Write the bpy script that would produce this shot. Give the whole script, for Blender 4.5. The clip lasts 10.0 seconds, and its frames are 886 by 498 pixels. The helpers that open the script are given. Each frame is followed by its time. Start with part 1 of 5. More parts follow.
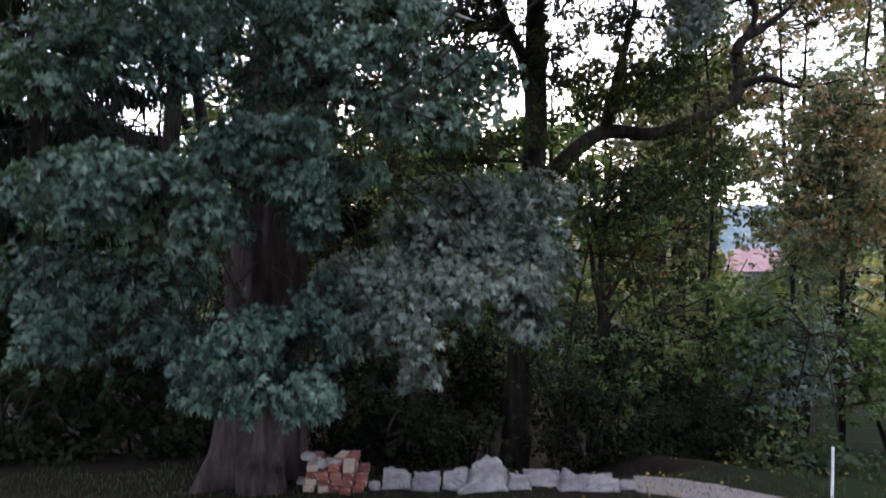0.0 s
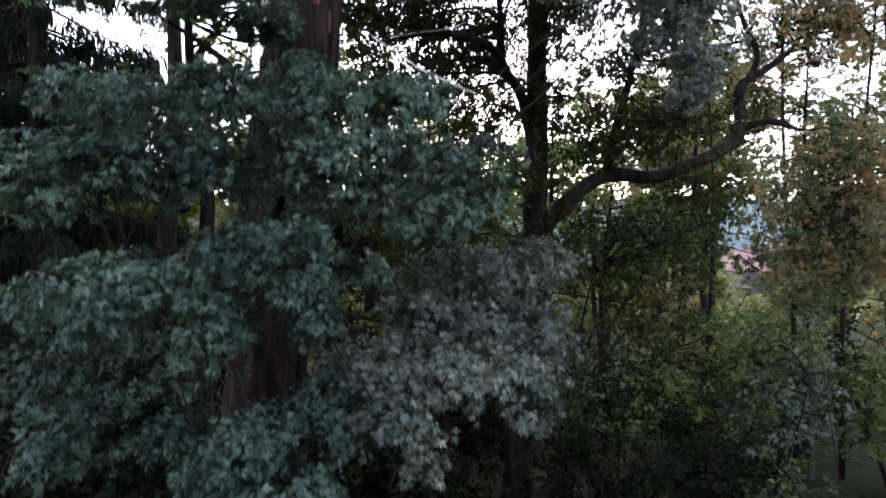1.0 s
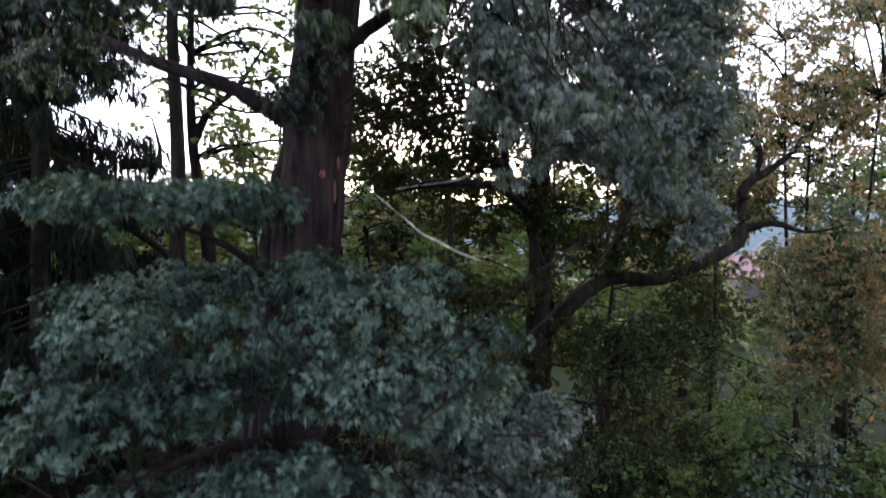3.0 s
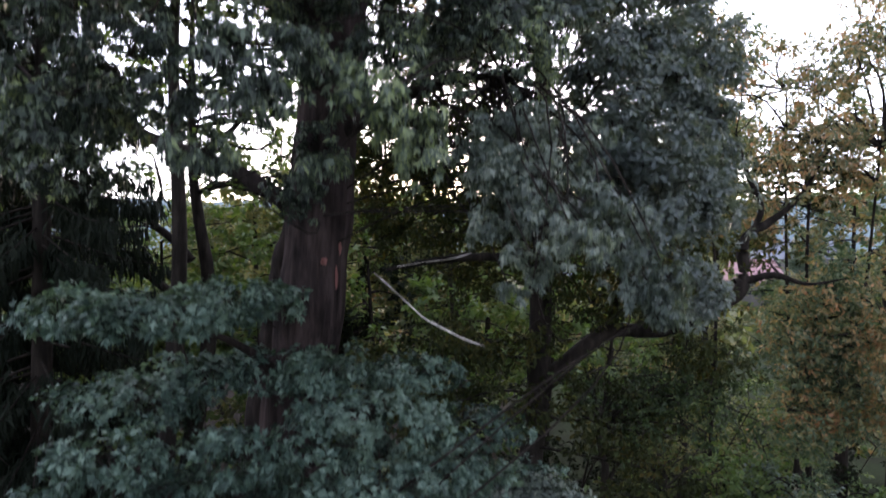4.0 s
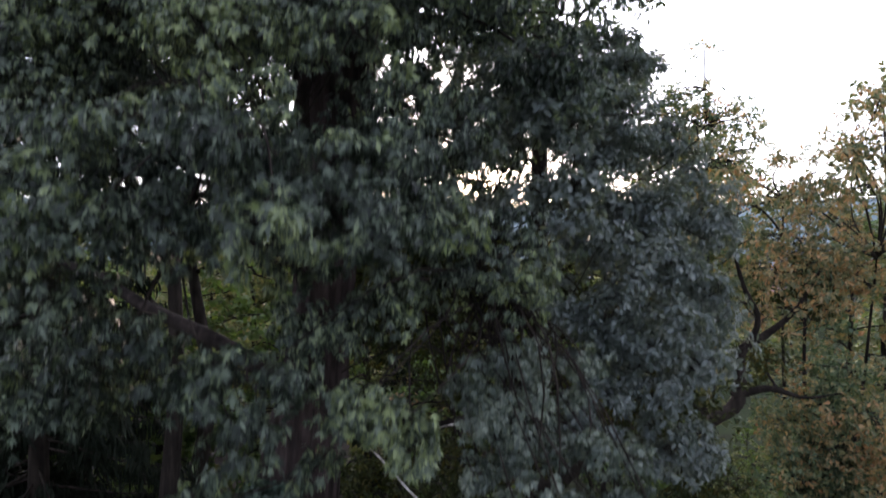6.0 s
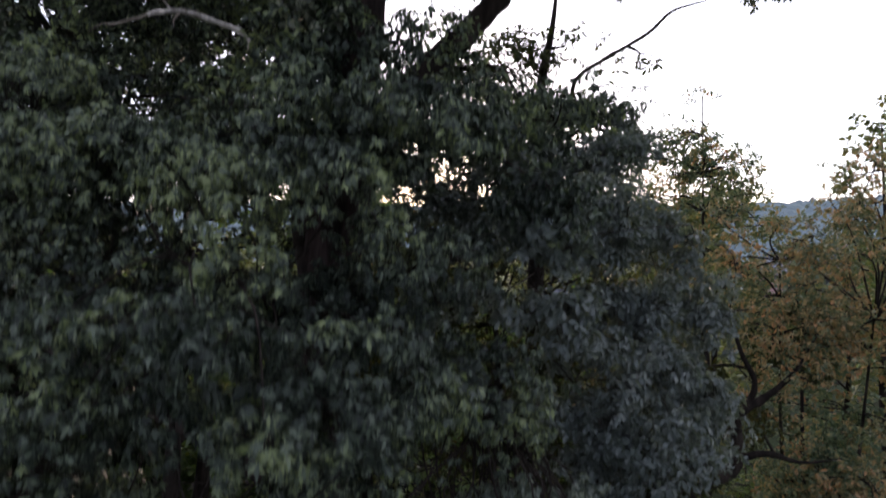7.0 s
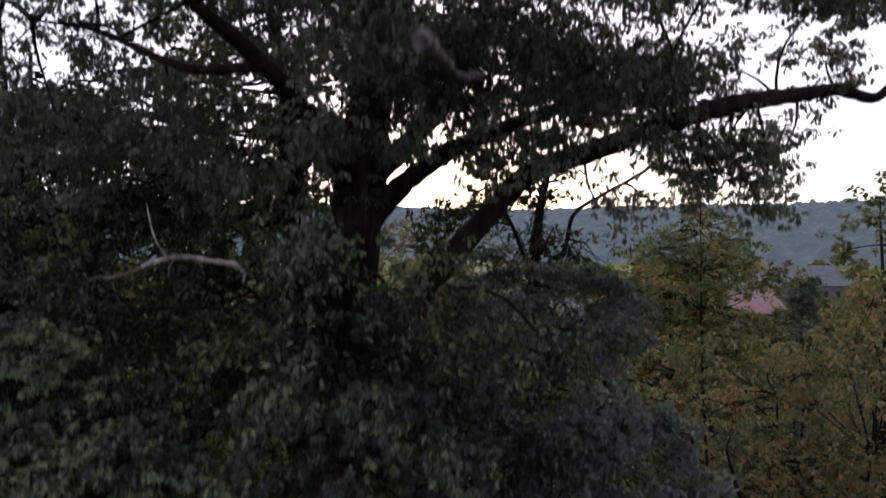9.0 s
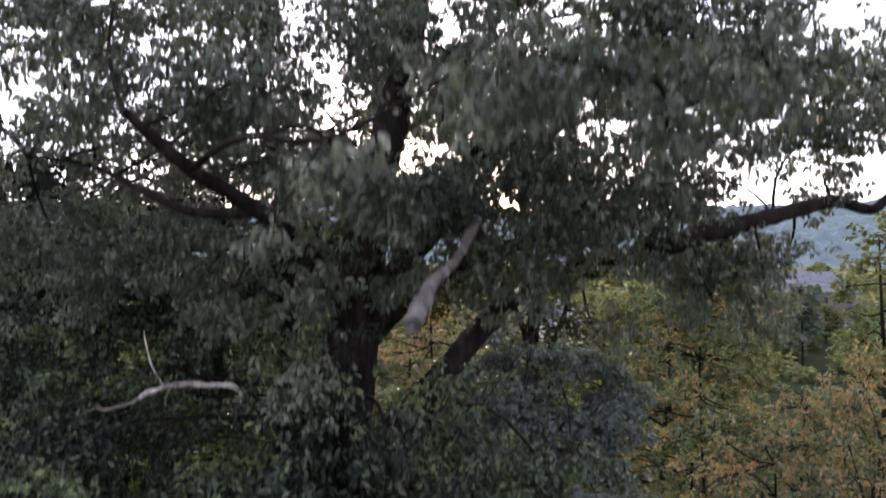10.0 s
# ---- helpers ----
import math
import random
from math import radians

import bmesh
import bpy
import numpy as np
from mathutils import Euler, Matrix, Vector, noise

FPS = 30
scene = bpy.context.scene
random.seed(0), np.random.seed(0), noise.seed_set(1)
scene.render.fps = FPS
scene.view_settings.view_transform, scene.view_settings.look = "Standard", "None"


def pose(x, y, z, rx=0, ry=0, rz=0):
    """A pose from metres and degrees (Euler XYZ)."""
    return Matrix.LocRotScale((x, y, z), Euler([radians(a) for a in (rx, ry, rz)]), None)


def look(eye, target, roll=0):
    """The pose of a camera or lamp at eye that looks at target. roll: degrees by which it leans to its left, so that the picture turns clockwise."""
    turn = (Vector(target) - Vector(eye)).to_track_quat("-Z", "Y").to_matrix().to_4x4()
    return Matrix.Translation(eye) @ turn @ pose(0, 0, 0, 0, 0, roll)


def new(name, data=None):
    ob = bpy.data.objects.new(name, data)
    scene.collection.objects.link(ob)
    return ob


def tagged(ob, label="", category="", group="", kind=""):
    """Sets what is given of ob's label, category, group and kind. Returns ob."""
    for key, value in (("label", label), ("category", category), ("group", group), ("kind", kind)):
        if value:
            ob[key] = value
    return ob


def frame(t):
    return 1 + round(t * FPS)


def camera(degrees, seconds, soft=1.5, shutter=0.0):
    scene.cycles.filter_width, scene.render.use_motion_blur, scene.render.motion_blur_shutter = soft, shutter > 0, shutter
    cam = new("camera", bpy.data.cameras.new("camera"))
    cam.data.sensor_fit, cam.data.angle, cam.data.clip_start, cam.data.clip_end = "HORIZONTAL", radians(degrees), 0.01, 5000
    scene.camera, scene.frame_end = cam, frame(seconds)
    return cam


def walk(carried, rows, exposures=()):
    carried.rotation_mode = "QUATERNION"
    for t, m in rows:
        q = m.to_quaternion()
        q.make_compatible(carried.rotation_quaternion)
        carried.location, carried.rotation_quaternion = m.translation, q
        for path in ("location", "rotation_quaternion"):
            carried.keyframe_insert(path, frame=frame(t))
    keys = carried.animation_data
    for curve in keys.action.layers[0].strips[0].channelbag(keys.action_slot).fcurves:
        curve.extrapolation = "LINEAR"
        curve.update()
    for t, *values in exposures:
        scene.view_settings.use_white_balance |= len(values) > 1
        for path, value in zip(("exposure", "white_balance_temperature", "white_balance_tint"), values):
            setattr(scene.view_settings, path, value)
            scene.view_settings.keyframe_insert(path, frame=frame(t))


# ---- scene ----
# ---------------------------------------------------------------- camera
cam = camera(72, 10.0, soft=1.7, shutter=0.85)
PATH = [
    (0.0, pose(0.001, 0, 2.451, 90.33, 0, 0)),
    (1.0, pose(-0.016, 0, 3.272, 89.90, 0, 0)),
    (2.0, pose(-0.038, 0, 4.152, 89.63, 0, 0)),
    (3.0, pose(-0.069, 0, 5.065, 89.69, 0, 0)),
    (4.0, pose(-0.086, 0, 5.965, 89.67, 0, 0)),
    (5.0, pose(-0.075, 0, 6.874, 89.78, 0, 0)),
    (6.0, pose(-0.029, 0, 7.881, 89.88, 0, 0)),
    (7.0, pose(0.024, 0, 9.002, 89.88, 0, 0)),
    (8.0, pose(0.056, 0, 10.201, 89.94, 0, 0)),
    (9.0, pose(0.074, 0, 11.400, 89.95, 0, 0)),
    (10.0, pose(0.104, 0, 12.644, 90.02, 0, 0)),
]
EXPOSURES = [(0.0, 1.8, 5900, 19), (2.0, 1.76, 5900, 20), (3.5, 1.66, 5900, 20), (5.0, 1.8, 5950, 20), (7.0, 0.76, 6050, 22), (8.5, 0.0, 6250, 24), (9.2, 0.28, 6250, 24), (9.6, 0.76, 6200, 24), (10.0, 1.32, 6150, 24)]
walk(cam, PATH, EXPOSURES)

# ---------------------------------------------------------------- light
SUN_EL, SUN_AZ = radians(7.0), radians(0.5)
world = bpy.data.worlds.new("sky")
scene.world = world
world.use_nodes = True
wn = world.node_tree.nodes
sky = wn.new("ShaderNodeTexSky")
sky.sky_type = "NISHITA"
sky.sun_disc = False
sky.sun_elevation, sky.sun_rotation = SUN_EL, SUN_AZ
sky.altitude, sky.air_density, sky.dust_density, sky.ozone_density = 300, 1.0, 1.2, 1.5
wn["Background"].inputs["Strength"].default_value = 0.15
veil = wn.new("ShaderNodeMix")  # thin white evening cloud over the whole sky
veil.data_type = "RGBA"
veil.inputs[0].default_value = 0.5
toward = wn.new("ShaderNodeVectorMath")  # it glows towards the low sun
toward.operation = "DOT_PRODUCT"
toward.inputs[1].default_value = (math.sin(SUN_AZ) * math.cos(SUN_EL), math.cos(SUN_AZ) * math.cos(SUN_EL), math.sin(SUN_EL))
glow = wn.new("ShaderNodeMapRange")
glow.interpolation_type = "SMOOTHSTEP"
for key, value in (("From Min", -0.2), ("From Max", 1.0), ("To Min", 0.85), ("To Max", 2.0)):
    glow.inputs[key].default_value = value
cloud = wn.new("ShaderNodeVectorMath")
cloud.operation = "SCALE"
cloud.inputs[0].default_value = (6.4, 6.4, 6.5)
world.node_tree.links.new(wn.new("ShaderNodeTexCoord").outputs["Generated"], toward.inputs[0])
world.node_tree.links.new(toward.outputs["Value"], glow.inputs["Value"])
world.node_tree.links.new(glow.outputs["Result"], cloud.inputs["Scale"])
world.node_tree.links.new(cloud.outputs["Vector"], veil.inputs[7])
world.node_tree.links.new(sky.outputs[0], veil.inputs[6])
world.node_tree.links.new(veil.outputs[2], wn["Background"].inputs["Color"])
sun_data = bpy.data.lights.new("sun", "SUN")
sun_data.energy, sun_data.angle, sun_data.color = 0.8, radians(6), (1.0, 0.78, 0.55)
sun = new("sun", sun_data)
sun.matrix_world = look((200 * math.sin(SUN_AZ), 200 * math.cos(SUN_AZ), 200 * math.tan(SUN_EL)), (0, 0, 0))

# ---------------------------------------------------------------- materials


class Mat:
    """A short hand for node materials."""

    def __init__(self, name):
        self.m = bpy.data.materials.new(name)
        self.m.use_nodes = True
        self.t = self.m.node_tree
        self.b = self.t.nodes["Principled BSDF"]
        self.out = self.t.nodes["Material Output"]

    def n(self, kind, **values):
        node = self.t.nodes.new("ShaderNode" + kind)
        for key, value in values.items():
            node.inputs[key.replace("_", " ")].default_value = value
        return node

    def link(self, a, b):
        self.t.links.new(a, b)

    def noise(self, scale, detail=4.0, rough=0.6, stretch=(1, 1, 1)):
        co = self.t.nodes.new("ShaderNodeTexCoord")
        mp = self.t.nodes.new("ShaderNodeMapping")
        mp.inputs["Scale"].default_value = stretch
        tex = self.n("TexNoise", Scale=scale, Detail=detail, Roughness=rough)
        self.link(co.outputs["Object"], mp.inputs[0])
        self.link(mp.outputs[0], tex.inputs["Vector"])
        return tex.outputs["Fac"]

    def ramp(self, fac, stops):
        r = self.t.nodes.new("ShaderNodeValToRGB")
        while len(r.color_ramp.elements) < len(stops):
            r.color_ramp.elements.new(0.5)
        for e, (at, c) in zip(r.color_ramp.elements, stops):
            e.position, e.color = at, (*c, 1)
        self.link(fac, r.inputs[0])
        return r.outputs[0]

    def mix(self, fac, a, b, mode="MIX"):
        m = self.t.nodes.new("ShaderNodeMix")
        m.data_type, m.blend_type = "RGBA", mode
        for value, i in ((fac, 0), (a, 6), (b, 7)):
            if isinstance(value, (int, float)):
                m.inputs[i].default_value = value
            elif isinstance(value, tuple):
                m.inputs[i].default_value = (*value, 1)
            else:
                self.link(value, m.inputs[i])
        return m.outputs[2]

    def bump(self, height, strength, distance):
        b = self.n("Bump", Strength=strength, Distance=distance)
        self.link(height, b.inputs["Height"])
        self.link(b.outputs[0], self.b.inputs["Normal"])

    def done(self, colour, rough=0.8, metal=0.0):
        if isinstance(colour, tuple):
            self.b.inputs["Base Color"].default_value = (*colour, 1)
        else:
            self.link(colour, self.b.inputs["Base Color"])
        self.b.inputs["Roughness"].default_value = rough
        self.b.inputs["Metallic"].default_value = metal
        return self.m


def leaf_mat(name, stops, rough=0.5, through_light=0.35, tint=(1.2, 1.25, 0.5), gloss=0.45):
    """Leaf: one hue per leaf from the stops, mottled, part of the light goes through."""
    k = Mat(name)
    geo = k.t.nodes.new("ShaderNodeNewGeometry")
    patch = k.ramp(k.noise(0.9, 2), [(0.3, (0, 0, 0)), (0.7, (1, 1, 1))])
    hue = k.ramp(k.mix(0.5, geo.outputs["Random Per Island"], patch), stops)
    spots = k.ramp(k.noise(28, 3), [(0.3, (0.5, 0.5, 0.5)), (0.7, (0.9, 0.9, 0.9))])
    col = k.mix(1.0, hue, spots, "MULTIPLY")
    k.done(col, rough)
    k.b.inputs["Specular IOR Level"].default_value = gloss
    tr = k.n("BsdfTranslucent")
    k.link(k.mix(1.0, col, tint, "MULTIPLY"), tr.inputs["Color"])
    ms = k.n("MixShader")
    ms.inputs[0].default_value = through_light
    k.link(k.b.outputs[0], ms.inputs[1])
    k.link(tr.outputs[0], ms.inputs[2])
    k.link(ms.outputs[0], k.out.inputs["Surface"])
    return k.m


G1, G2, G3, G4 = (0.024, 0.035, 0.028), (0.068, 0.09, 0.07), (0.185, 0.228, 0.17), (0.33, 0.39, 0.19)
M_OAK = leaf_mat("oak_leaf_green", [(0.28, G1), (0.46, G2), (0.64, G3), (0.8, G4)], 0.45, 0.28, (1.1, 1.2, 0.65), 0.28)
M_OAK_TOP = leaf_mat("dusty_brown_green_oak_leaf", [(0.15, (0.085, 0.1, 0.08)), (0.5, (0.17, 0.19, 0.145)), (0.85, (0.34, 0.35, 0.25))], 0.45, 0.25, (1.1, 1.15, 0.8))
M_OAK_LOW = leaf_mat("oak_leaf_bluish_green", [(0.26, (0.03, 0.054, 0.043)), (0.5, (0.09, 0.145, 0.118)), (0.76, (0.228, 0.312, 0.252))], 0.5, 0.25, gloss=0.2)
# grey-green leaf, its colour lightened and blued to carry veiling glare
M_BLUE = leaf_mat("grey_green_leaf_with_glare", [(0.1, (0.12, 0.148, 0.148)), (0.6, (0.205, 0.238, 0.236)), (0.9, (0.34, 0.37, 0.35))], 0.45, 0.28, gloss=0.32)
M_SILVER = leaf_mat("silvery_blue_green_leaf", [(0.15, (0.055, 0.075, 0.064)), (0.5, (0.15, 0.185, 0.16)), (0.85, (0.36, 0.4, 0.33))], 0.42, 0.28, gloss=0.35)
M_YELLOW = leaf_mat("yellowing_leaf", [(0.25, (0.0801, 0.135, 0.075)), (0.5, (0.204, 0.247, 0.131)), (0.66, (0.335, 0.329, 0.16)), (0.78, (0.582, 0.389, 0.169)), (0.9, (0.582, 0.284, 0.15))], 0.5, 0.42, (1.1, 1.15, 0.75))
M_RUSTY = leaf_mat("rusty_autumn_leaf", [(0.25, (0.123, 0.166, 0.0975)), (0.48, (0.289, 0.281, 0.156)), (0.64, (0.495, 0.359, 0.186)), (0.82, (0.62, 0.331, 0.166))], 0.5, 0.42, (1.1, 1.15, 0.75))
M_WOOD = leaf_mat("woodland_leaf", [(0.1, (0.09, 0.14, 0.05)), (0.6, (0.16, 0.24, 0.07)), (0.9, (0.28, 0.3, 0.09))], 0.5, 0.42)
M_HAZEL = leaf_mat("dark_green_hazel_leaf", [(0.2, (0.03, 0.05, 0.022)), (0.6, (0.06, 0.09, 0.035)), (0.85, (0.12, 0.15, 0.05)), (0.95, (0.3, 0.27, 0.07))], 0.5, 0.35, gloss=0.25)
M_OLIVE = leaf_mat("dark_olive_leaf", [(0.1, (0.03, 0.042, 0.016)), (0.6, (0.06, 0.07, 0.024)), (0.9, (0.13, 0.1, 0.025))], 0.6, 0.3, gloss=0.15)
# leaf colour held near black, standing in for deep canopy shade
M_SHADE_LEAF = leaf_mat("shade_coloured_leaf", [(0.1, (0.011, 0.015, 0.009)), (0.6, (0.019, 0.025, 0.013)), (0.9, (0.034, 0.04, 0.016))], 0.6, 0.2, gloss=0.05)
M_LIME = leaf_mat("yellow_green_leaf", [(0.1, (0.121, 0.149, 0.065)), (0.5, (0.198, 0.22, 0.091)), (0.85, (0.33, 0.286, 0.117))], 0.5, 0.45, (1.15, 1.2, 0.65))
M_PALE = leaf_mat("pale_grey_green_leaf", [(0.0, (0.12, 0.165, 0.14)), (0.6, (0.19, 0.245, 0.21)), (0.95, (0.28, 0.33, 0.25))], 0.5)
M_NEEDLE = leaf_mat("dark_needles", [(0.0, (0.012, 0.017, 0.012)), (0.8, (0.024, 0.03, 0.02))], 0.7, 0.1, gloss=0.08)


def bark_mat(name, dark, light, rough=0.9):
    k = Mat(name)
    ridges = k.noise(9, 6, 0.65, (1, 1, 0.12))
    patches = k.noise(1.3, 3)
    col = k.ramp(ridges, [(0.38, dark), (0.53, light), (0.66, tuple(v * 2.2 for v in light))])
    col = k.mix(0.45, col, k.ramp(patches, [(0.4, dark), (0.6, tuple(v * 1.3 for v in light))]), "MIX")
    k.bump(ridges, 0.7, 0.03)
    k.b.inputs["Specular IOR Level"].default_value = 0.08
    return k.done(col, rough)


M_BARK = bark_mat("oak_bark", (0.009, 0.007, 0.007), (0.046, 0.033, 0.032))
M_BARK_LIMB = bark_mat("dark_oak_limb_bark", (0.008, 0.0065, 0.006), (0.034, 0.026, 0.024))
M_BARK_DARK = bark_mat("dark_bark", (0.008, 0.0065, 0.006), (0.028, 0.022, 0.019))
M_DEADWOOD = bark_mat("barkless_dead_wood", (0.16, 0.14, 0.125), (0.6, 0.54, 0.51), 0.8)
M_DEAD_GREY = bark_mat("grey_dead_wood", (0.05, 0.044, 0.042), (0.19, 0.17, 0.165), 0.85)
M_SCAR = bark_mat("fresh_wood_scar", (0.12, 0.05, 0.046), (0.26, 0.12, 0.11), 0.9)


def stone_mat():
    k = Mat("pale_rough_stone")
    col = k.ramp(k.noise(3.5, 6, 0.7), [(0.3, (0.15, 0.13, 0.135)), (0.5, (0.33, 0.3, 0.31)), (0.72, (0.5, 0.46, 0.475))])
    info = k.t.nodes.new("ShaderNodeObjectInfo")
    col = k.mix(1.0, col, k.ramp(info.outputs["Random"], [(0, (0.75, 0.72, 0.74)), (1, (1.1, 1.08, 1.08))]), "MULTIPLY")
    k.bump(k.noise(11, 8, 0.75), 1.0, 0.06)
    return k.done(col, 0.9)


def brick_mat():
    k = Mat("weathered_brick")
    info = k.t.nodes.new("ShaderNodeObjectInfo")
    col = k.ramp(info.outputs["Random"], [(0.0, (0.09, 0.025, 0.02)), (0.45, (0.17, 0.045, 0.035)), (0.75, (0.22, 0.08, 0.06)), (0.85, (0.3, 0.22, 0.18))])
    col = k.mix(k.ramp(k.noise(22, 5, 0.7), [(0.58, (0, 0, 0)), (0.74, (1, 1, 1))]), col, (0.4, 0.34, 0.3))
    k.bump(k.noise(60, 4), 0.5, 0.006)
    return k.done(col, 0.92)


def plain_mat(name, a, b, scale, rough=0.85, metal=0.0, bump=0.2):
    k = Mat(name)
    tex = k.noise(scale, 5, 0.65)
    k.bump(tex, bump, 0.01)
    return k.done(k.ramp(tex, [(0.35, a), (0.65, b)]), rough, metal)


def ground_mat():
    k = Mat("grass_and_leaf_litter")
    soil = k.ramp(k.noise(6, 6, 0.7), [(0.3, (0.008, 0.006, 0.005)), (0.6, (0.02, 0.016, 0.012)), (0.8, (0.042, 0.032, 0.022))])
    turf = k.ramp(k.noise(9, 6, 0.7), [(0.3, (0.01, 0.016, 0.007)), (0.7, (0.028, 0.04, 0.014))])
    place = k.t.nodes.new("ShaderNodeTexCoord")
    split = k.t.nodes.new("ShaderNodeSeparateXYZ")
    k.link(place.outputs["Object"], split.inputs[0])
    open_side = k.n("MapRange", From_Min=3.0, From_Max=5.0)
    k.link(split.outputs["X"], open_side.inputs["Value"])
    lawn_side = k.n("MapRange", From_Min=6.0, From_Max=4.6)
    k.link(split.outputs["Y"], lawn_side.inputs["Value"])
    grassy = k.mix(1.0, k.ramp(k.noise(0.35, 4), [(0.3, (0.15, 0.15, 0.15)), (0.5, (1, 1, 1))]), k.mix(1.0, open_side.outputs[0], lawn_side.outputs[0], "LIGHTEN"), "MULTIPLY")
    col = k.mix(grassy, soil, turf)
    far = k.n("MapRange", From_Min=160, From_Max=320)
    k.link(split.outputs["Y"], far.inputs["Value"])
    fields = k.ramp(k.noise(0.012, 3), [(0.4, (0.07, 0.09, 0.035)), (0.5, (0.2, 0.21, 0.1)), (0.6, (0.1, 0.13, 0.05))])
    col = k.mix(far.outputs[0], col, fields)
    k.bump(k.noise(30, 5, 0.7), 0.6, 0.03)
    k.b.inputs["Specular IOR Level"].default_value = 0.05
    return k.done(col, 0.95)


M_STONE, M_BRICK, M_GROUND = stone_mat(), brick_mat(), ground_mat()
M_GRAVEL = plain_mat("pale_gravel", (0.12, 0.1, 0.092), (0.27, 0.23, 0.21), 40, 0.95, 0, 0.8)
M_POST = plain_mat("weathered_wood_post", (0.1, 0.08, 0.065), (0.24, 0.2, 0.17), 12)
M_WHITE = plain_mat("white_paint", (0.66, 0.66, 0.68), (0.8, 0.8, 0.8), 10, 0.6)
M_WIRE = plain_mat("dull_fence_wire", (0.12, 0.12, 0.12), (0.2, 0.2, 0.2), 10, 0.5, 0.7)
M_GRASS = leaf_mat("grass_blade", [(0.0, (0.03, 0.05, 0.018)), (0.7, (0.055, 0.085, 0.028)), (0.95, (0.12, 0.115, 0.05))], 0.6)
M_FALLEN = leaf_mat("fallen_leaf", [(0.0, (0.2, 0.12, 0.04)), (0.5, (0.35, 0.26, 0.05)), (0.9, (0.45, 0.38, 0.1))], 0.7)
M_ROOF_GREY = plain_mat("grey_slate_roof", (0.12, 0.13, 0.16), (0.19, 0.2, 0.24), 0.8, 0.7)
M_ROOF_RED = plain_mat("red_tile_roof", (0.34, 0.19, 0.2), (0.44, 0.27, 0.28), 0.9, 0.85)
M_RENDER = plain_mat("beige_house_wall", (0.13, 0.12, 0.115), (0.2, 0.185, 0.17), 0.6, 0.9)
M_PALE_WALL = plain_mat("pale_house_wall", (0.5, 0.49, 0.45), (0.62, 0.6, 0.55), 0.6, 0.9)
M_GLASS = plain_mat("dark_window_pane", (0.04, 0.045, 0.05), (0.06, 0.065, 0.07), 0.5, 0.1)


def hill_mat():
    """Far wooded hillside: the plain distance, its blue evening haze put in as a faint glow."""
    k = Mat("far_hill_with_haze_glow")
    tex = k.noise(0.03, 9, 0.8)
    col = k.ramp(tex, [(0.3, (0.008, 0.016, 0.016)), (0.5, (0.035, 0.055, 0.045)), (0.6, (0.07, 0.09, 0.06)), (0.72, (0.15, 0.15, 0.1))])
    # blue emission stands in for the air haze before the hill
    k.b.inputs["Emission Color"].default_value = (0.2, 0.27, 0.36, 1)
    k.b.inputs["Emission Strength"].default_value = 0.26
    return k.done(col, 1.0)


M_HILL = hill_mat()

# ---------------------------------------------------------------- mesh helpers
rng = np.random.default_rng(7)


def mesh_from(name, verts, faces, material, smooth=True):
    """A mesh from numpy vertices and a list of (count, n) face arrays."""
    me = bpy.data.meshes.new(name)
    faces = [f for f in faces if len(f)]
    loops = np.concatenate([f.ravel() for f in faces]).astype(np.int32)
    sizes = np.concatenate([np.full(len(f), f.shape[1]) for f in faces]).astype(np.int32)
    me.vertices.add(len(verts))
    me.vertices.foreach_set("co", np.ascontiguousarray(verts, dtype=np.float32).ravel())
    me.loops.add(len(loops))
    me.loops.foreach_set("vertex_index", loops)
    me.polygons.add(len(sizes))
    me.polygons.foreach_set("loop_start", np.concatenate([[0], np.cumsum(sizes)[:-1]]).astype(np.int32))
    me.polygons.foreach_set("use_smooth", np.full(len(sizes), smooth))
    me.update(calc_edges=True)
    me.materials.append(material)
    return me


def hang(ob, parent):
    ob.parent = parent
    ob.matrix_parent_inverse = parent.matrix_world.inverted()
    return ob


def part(name, bm, material, parent, label="", smooth=False):
    """One mesh object from a bmesh (or a ready mesh) under a thing or a part."""
    if isinstance(bm, bmesh.types.BMesh):
        me = bpy.data.meshes.new(name)
        for f in bm.faces:
            f.smooth = smooth
        bm.to_mesh(me)
        bm.free()
        me.materials.append(material)
    else:
        me = bm
    ob = new(name, me)
    if parent:
        ob.parent = parent
    return tagged(ob, label)


def spline(points, steps):
    """Catmull-Rom through rows of numbers."""
    p = np.array(points, float)
    p = np.vstack([2 * p[0] - p[1], p, 2 * p[-1] - p[-2]])
    out = []
    for i in range(1, len(p) - 2):
        u = np.linspace(0, 1, steps, endpoint=False)[:, None]
        a, b, c, d = p[i - 1], p[i], p[i + 1], p[i + 2]
        out.append(0.5 * (2 * b + (c - a) * u + (2 * a - 5 * b + 4 * c - d) * u**2 + (3 * b - a - 3 * c + d) * u**3))
    return np.vstack([*out, p[-2][None]])


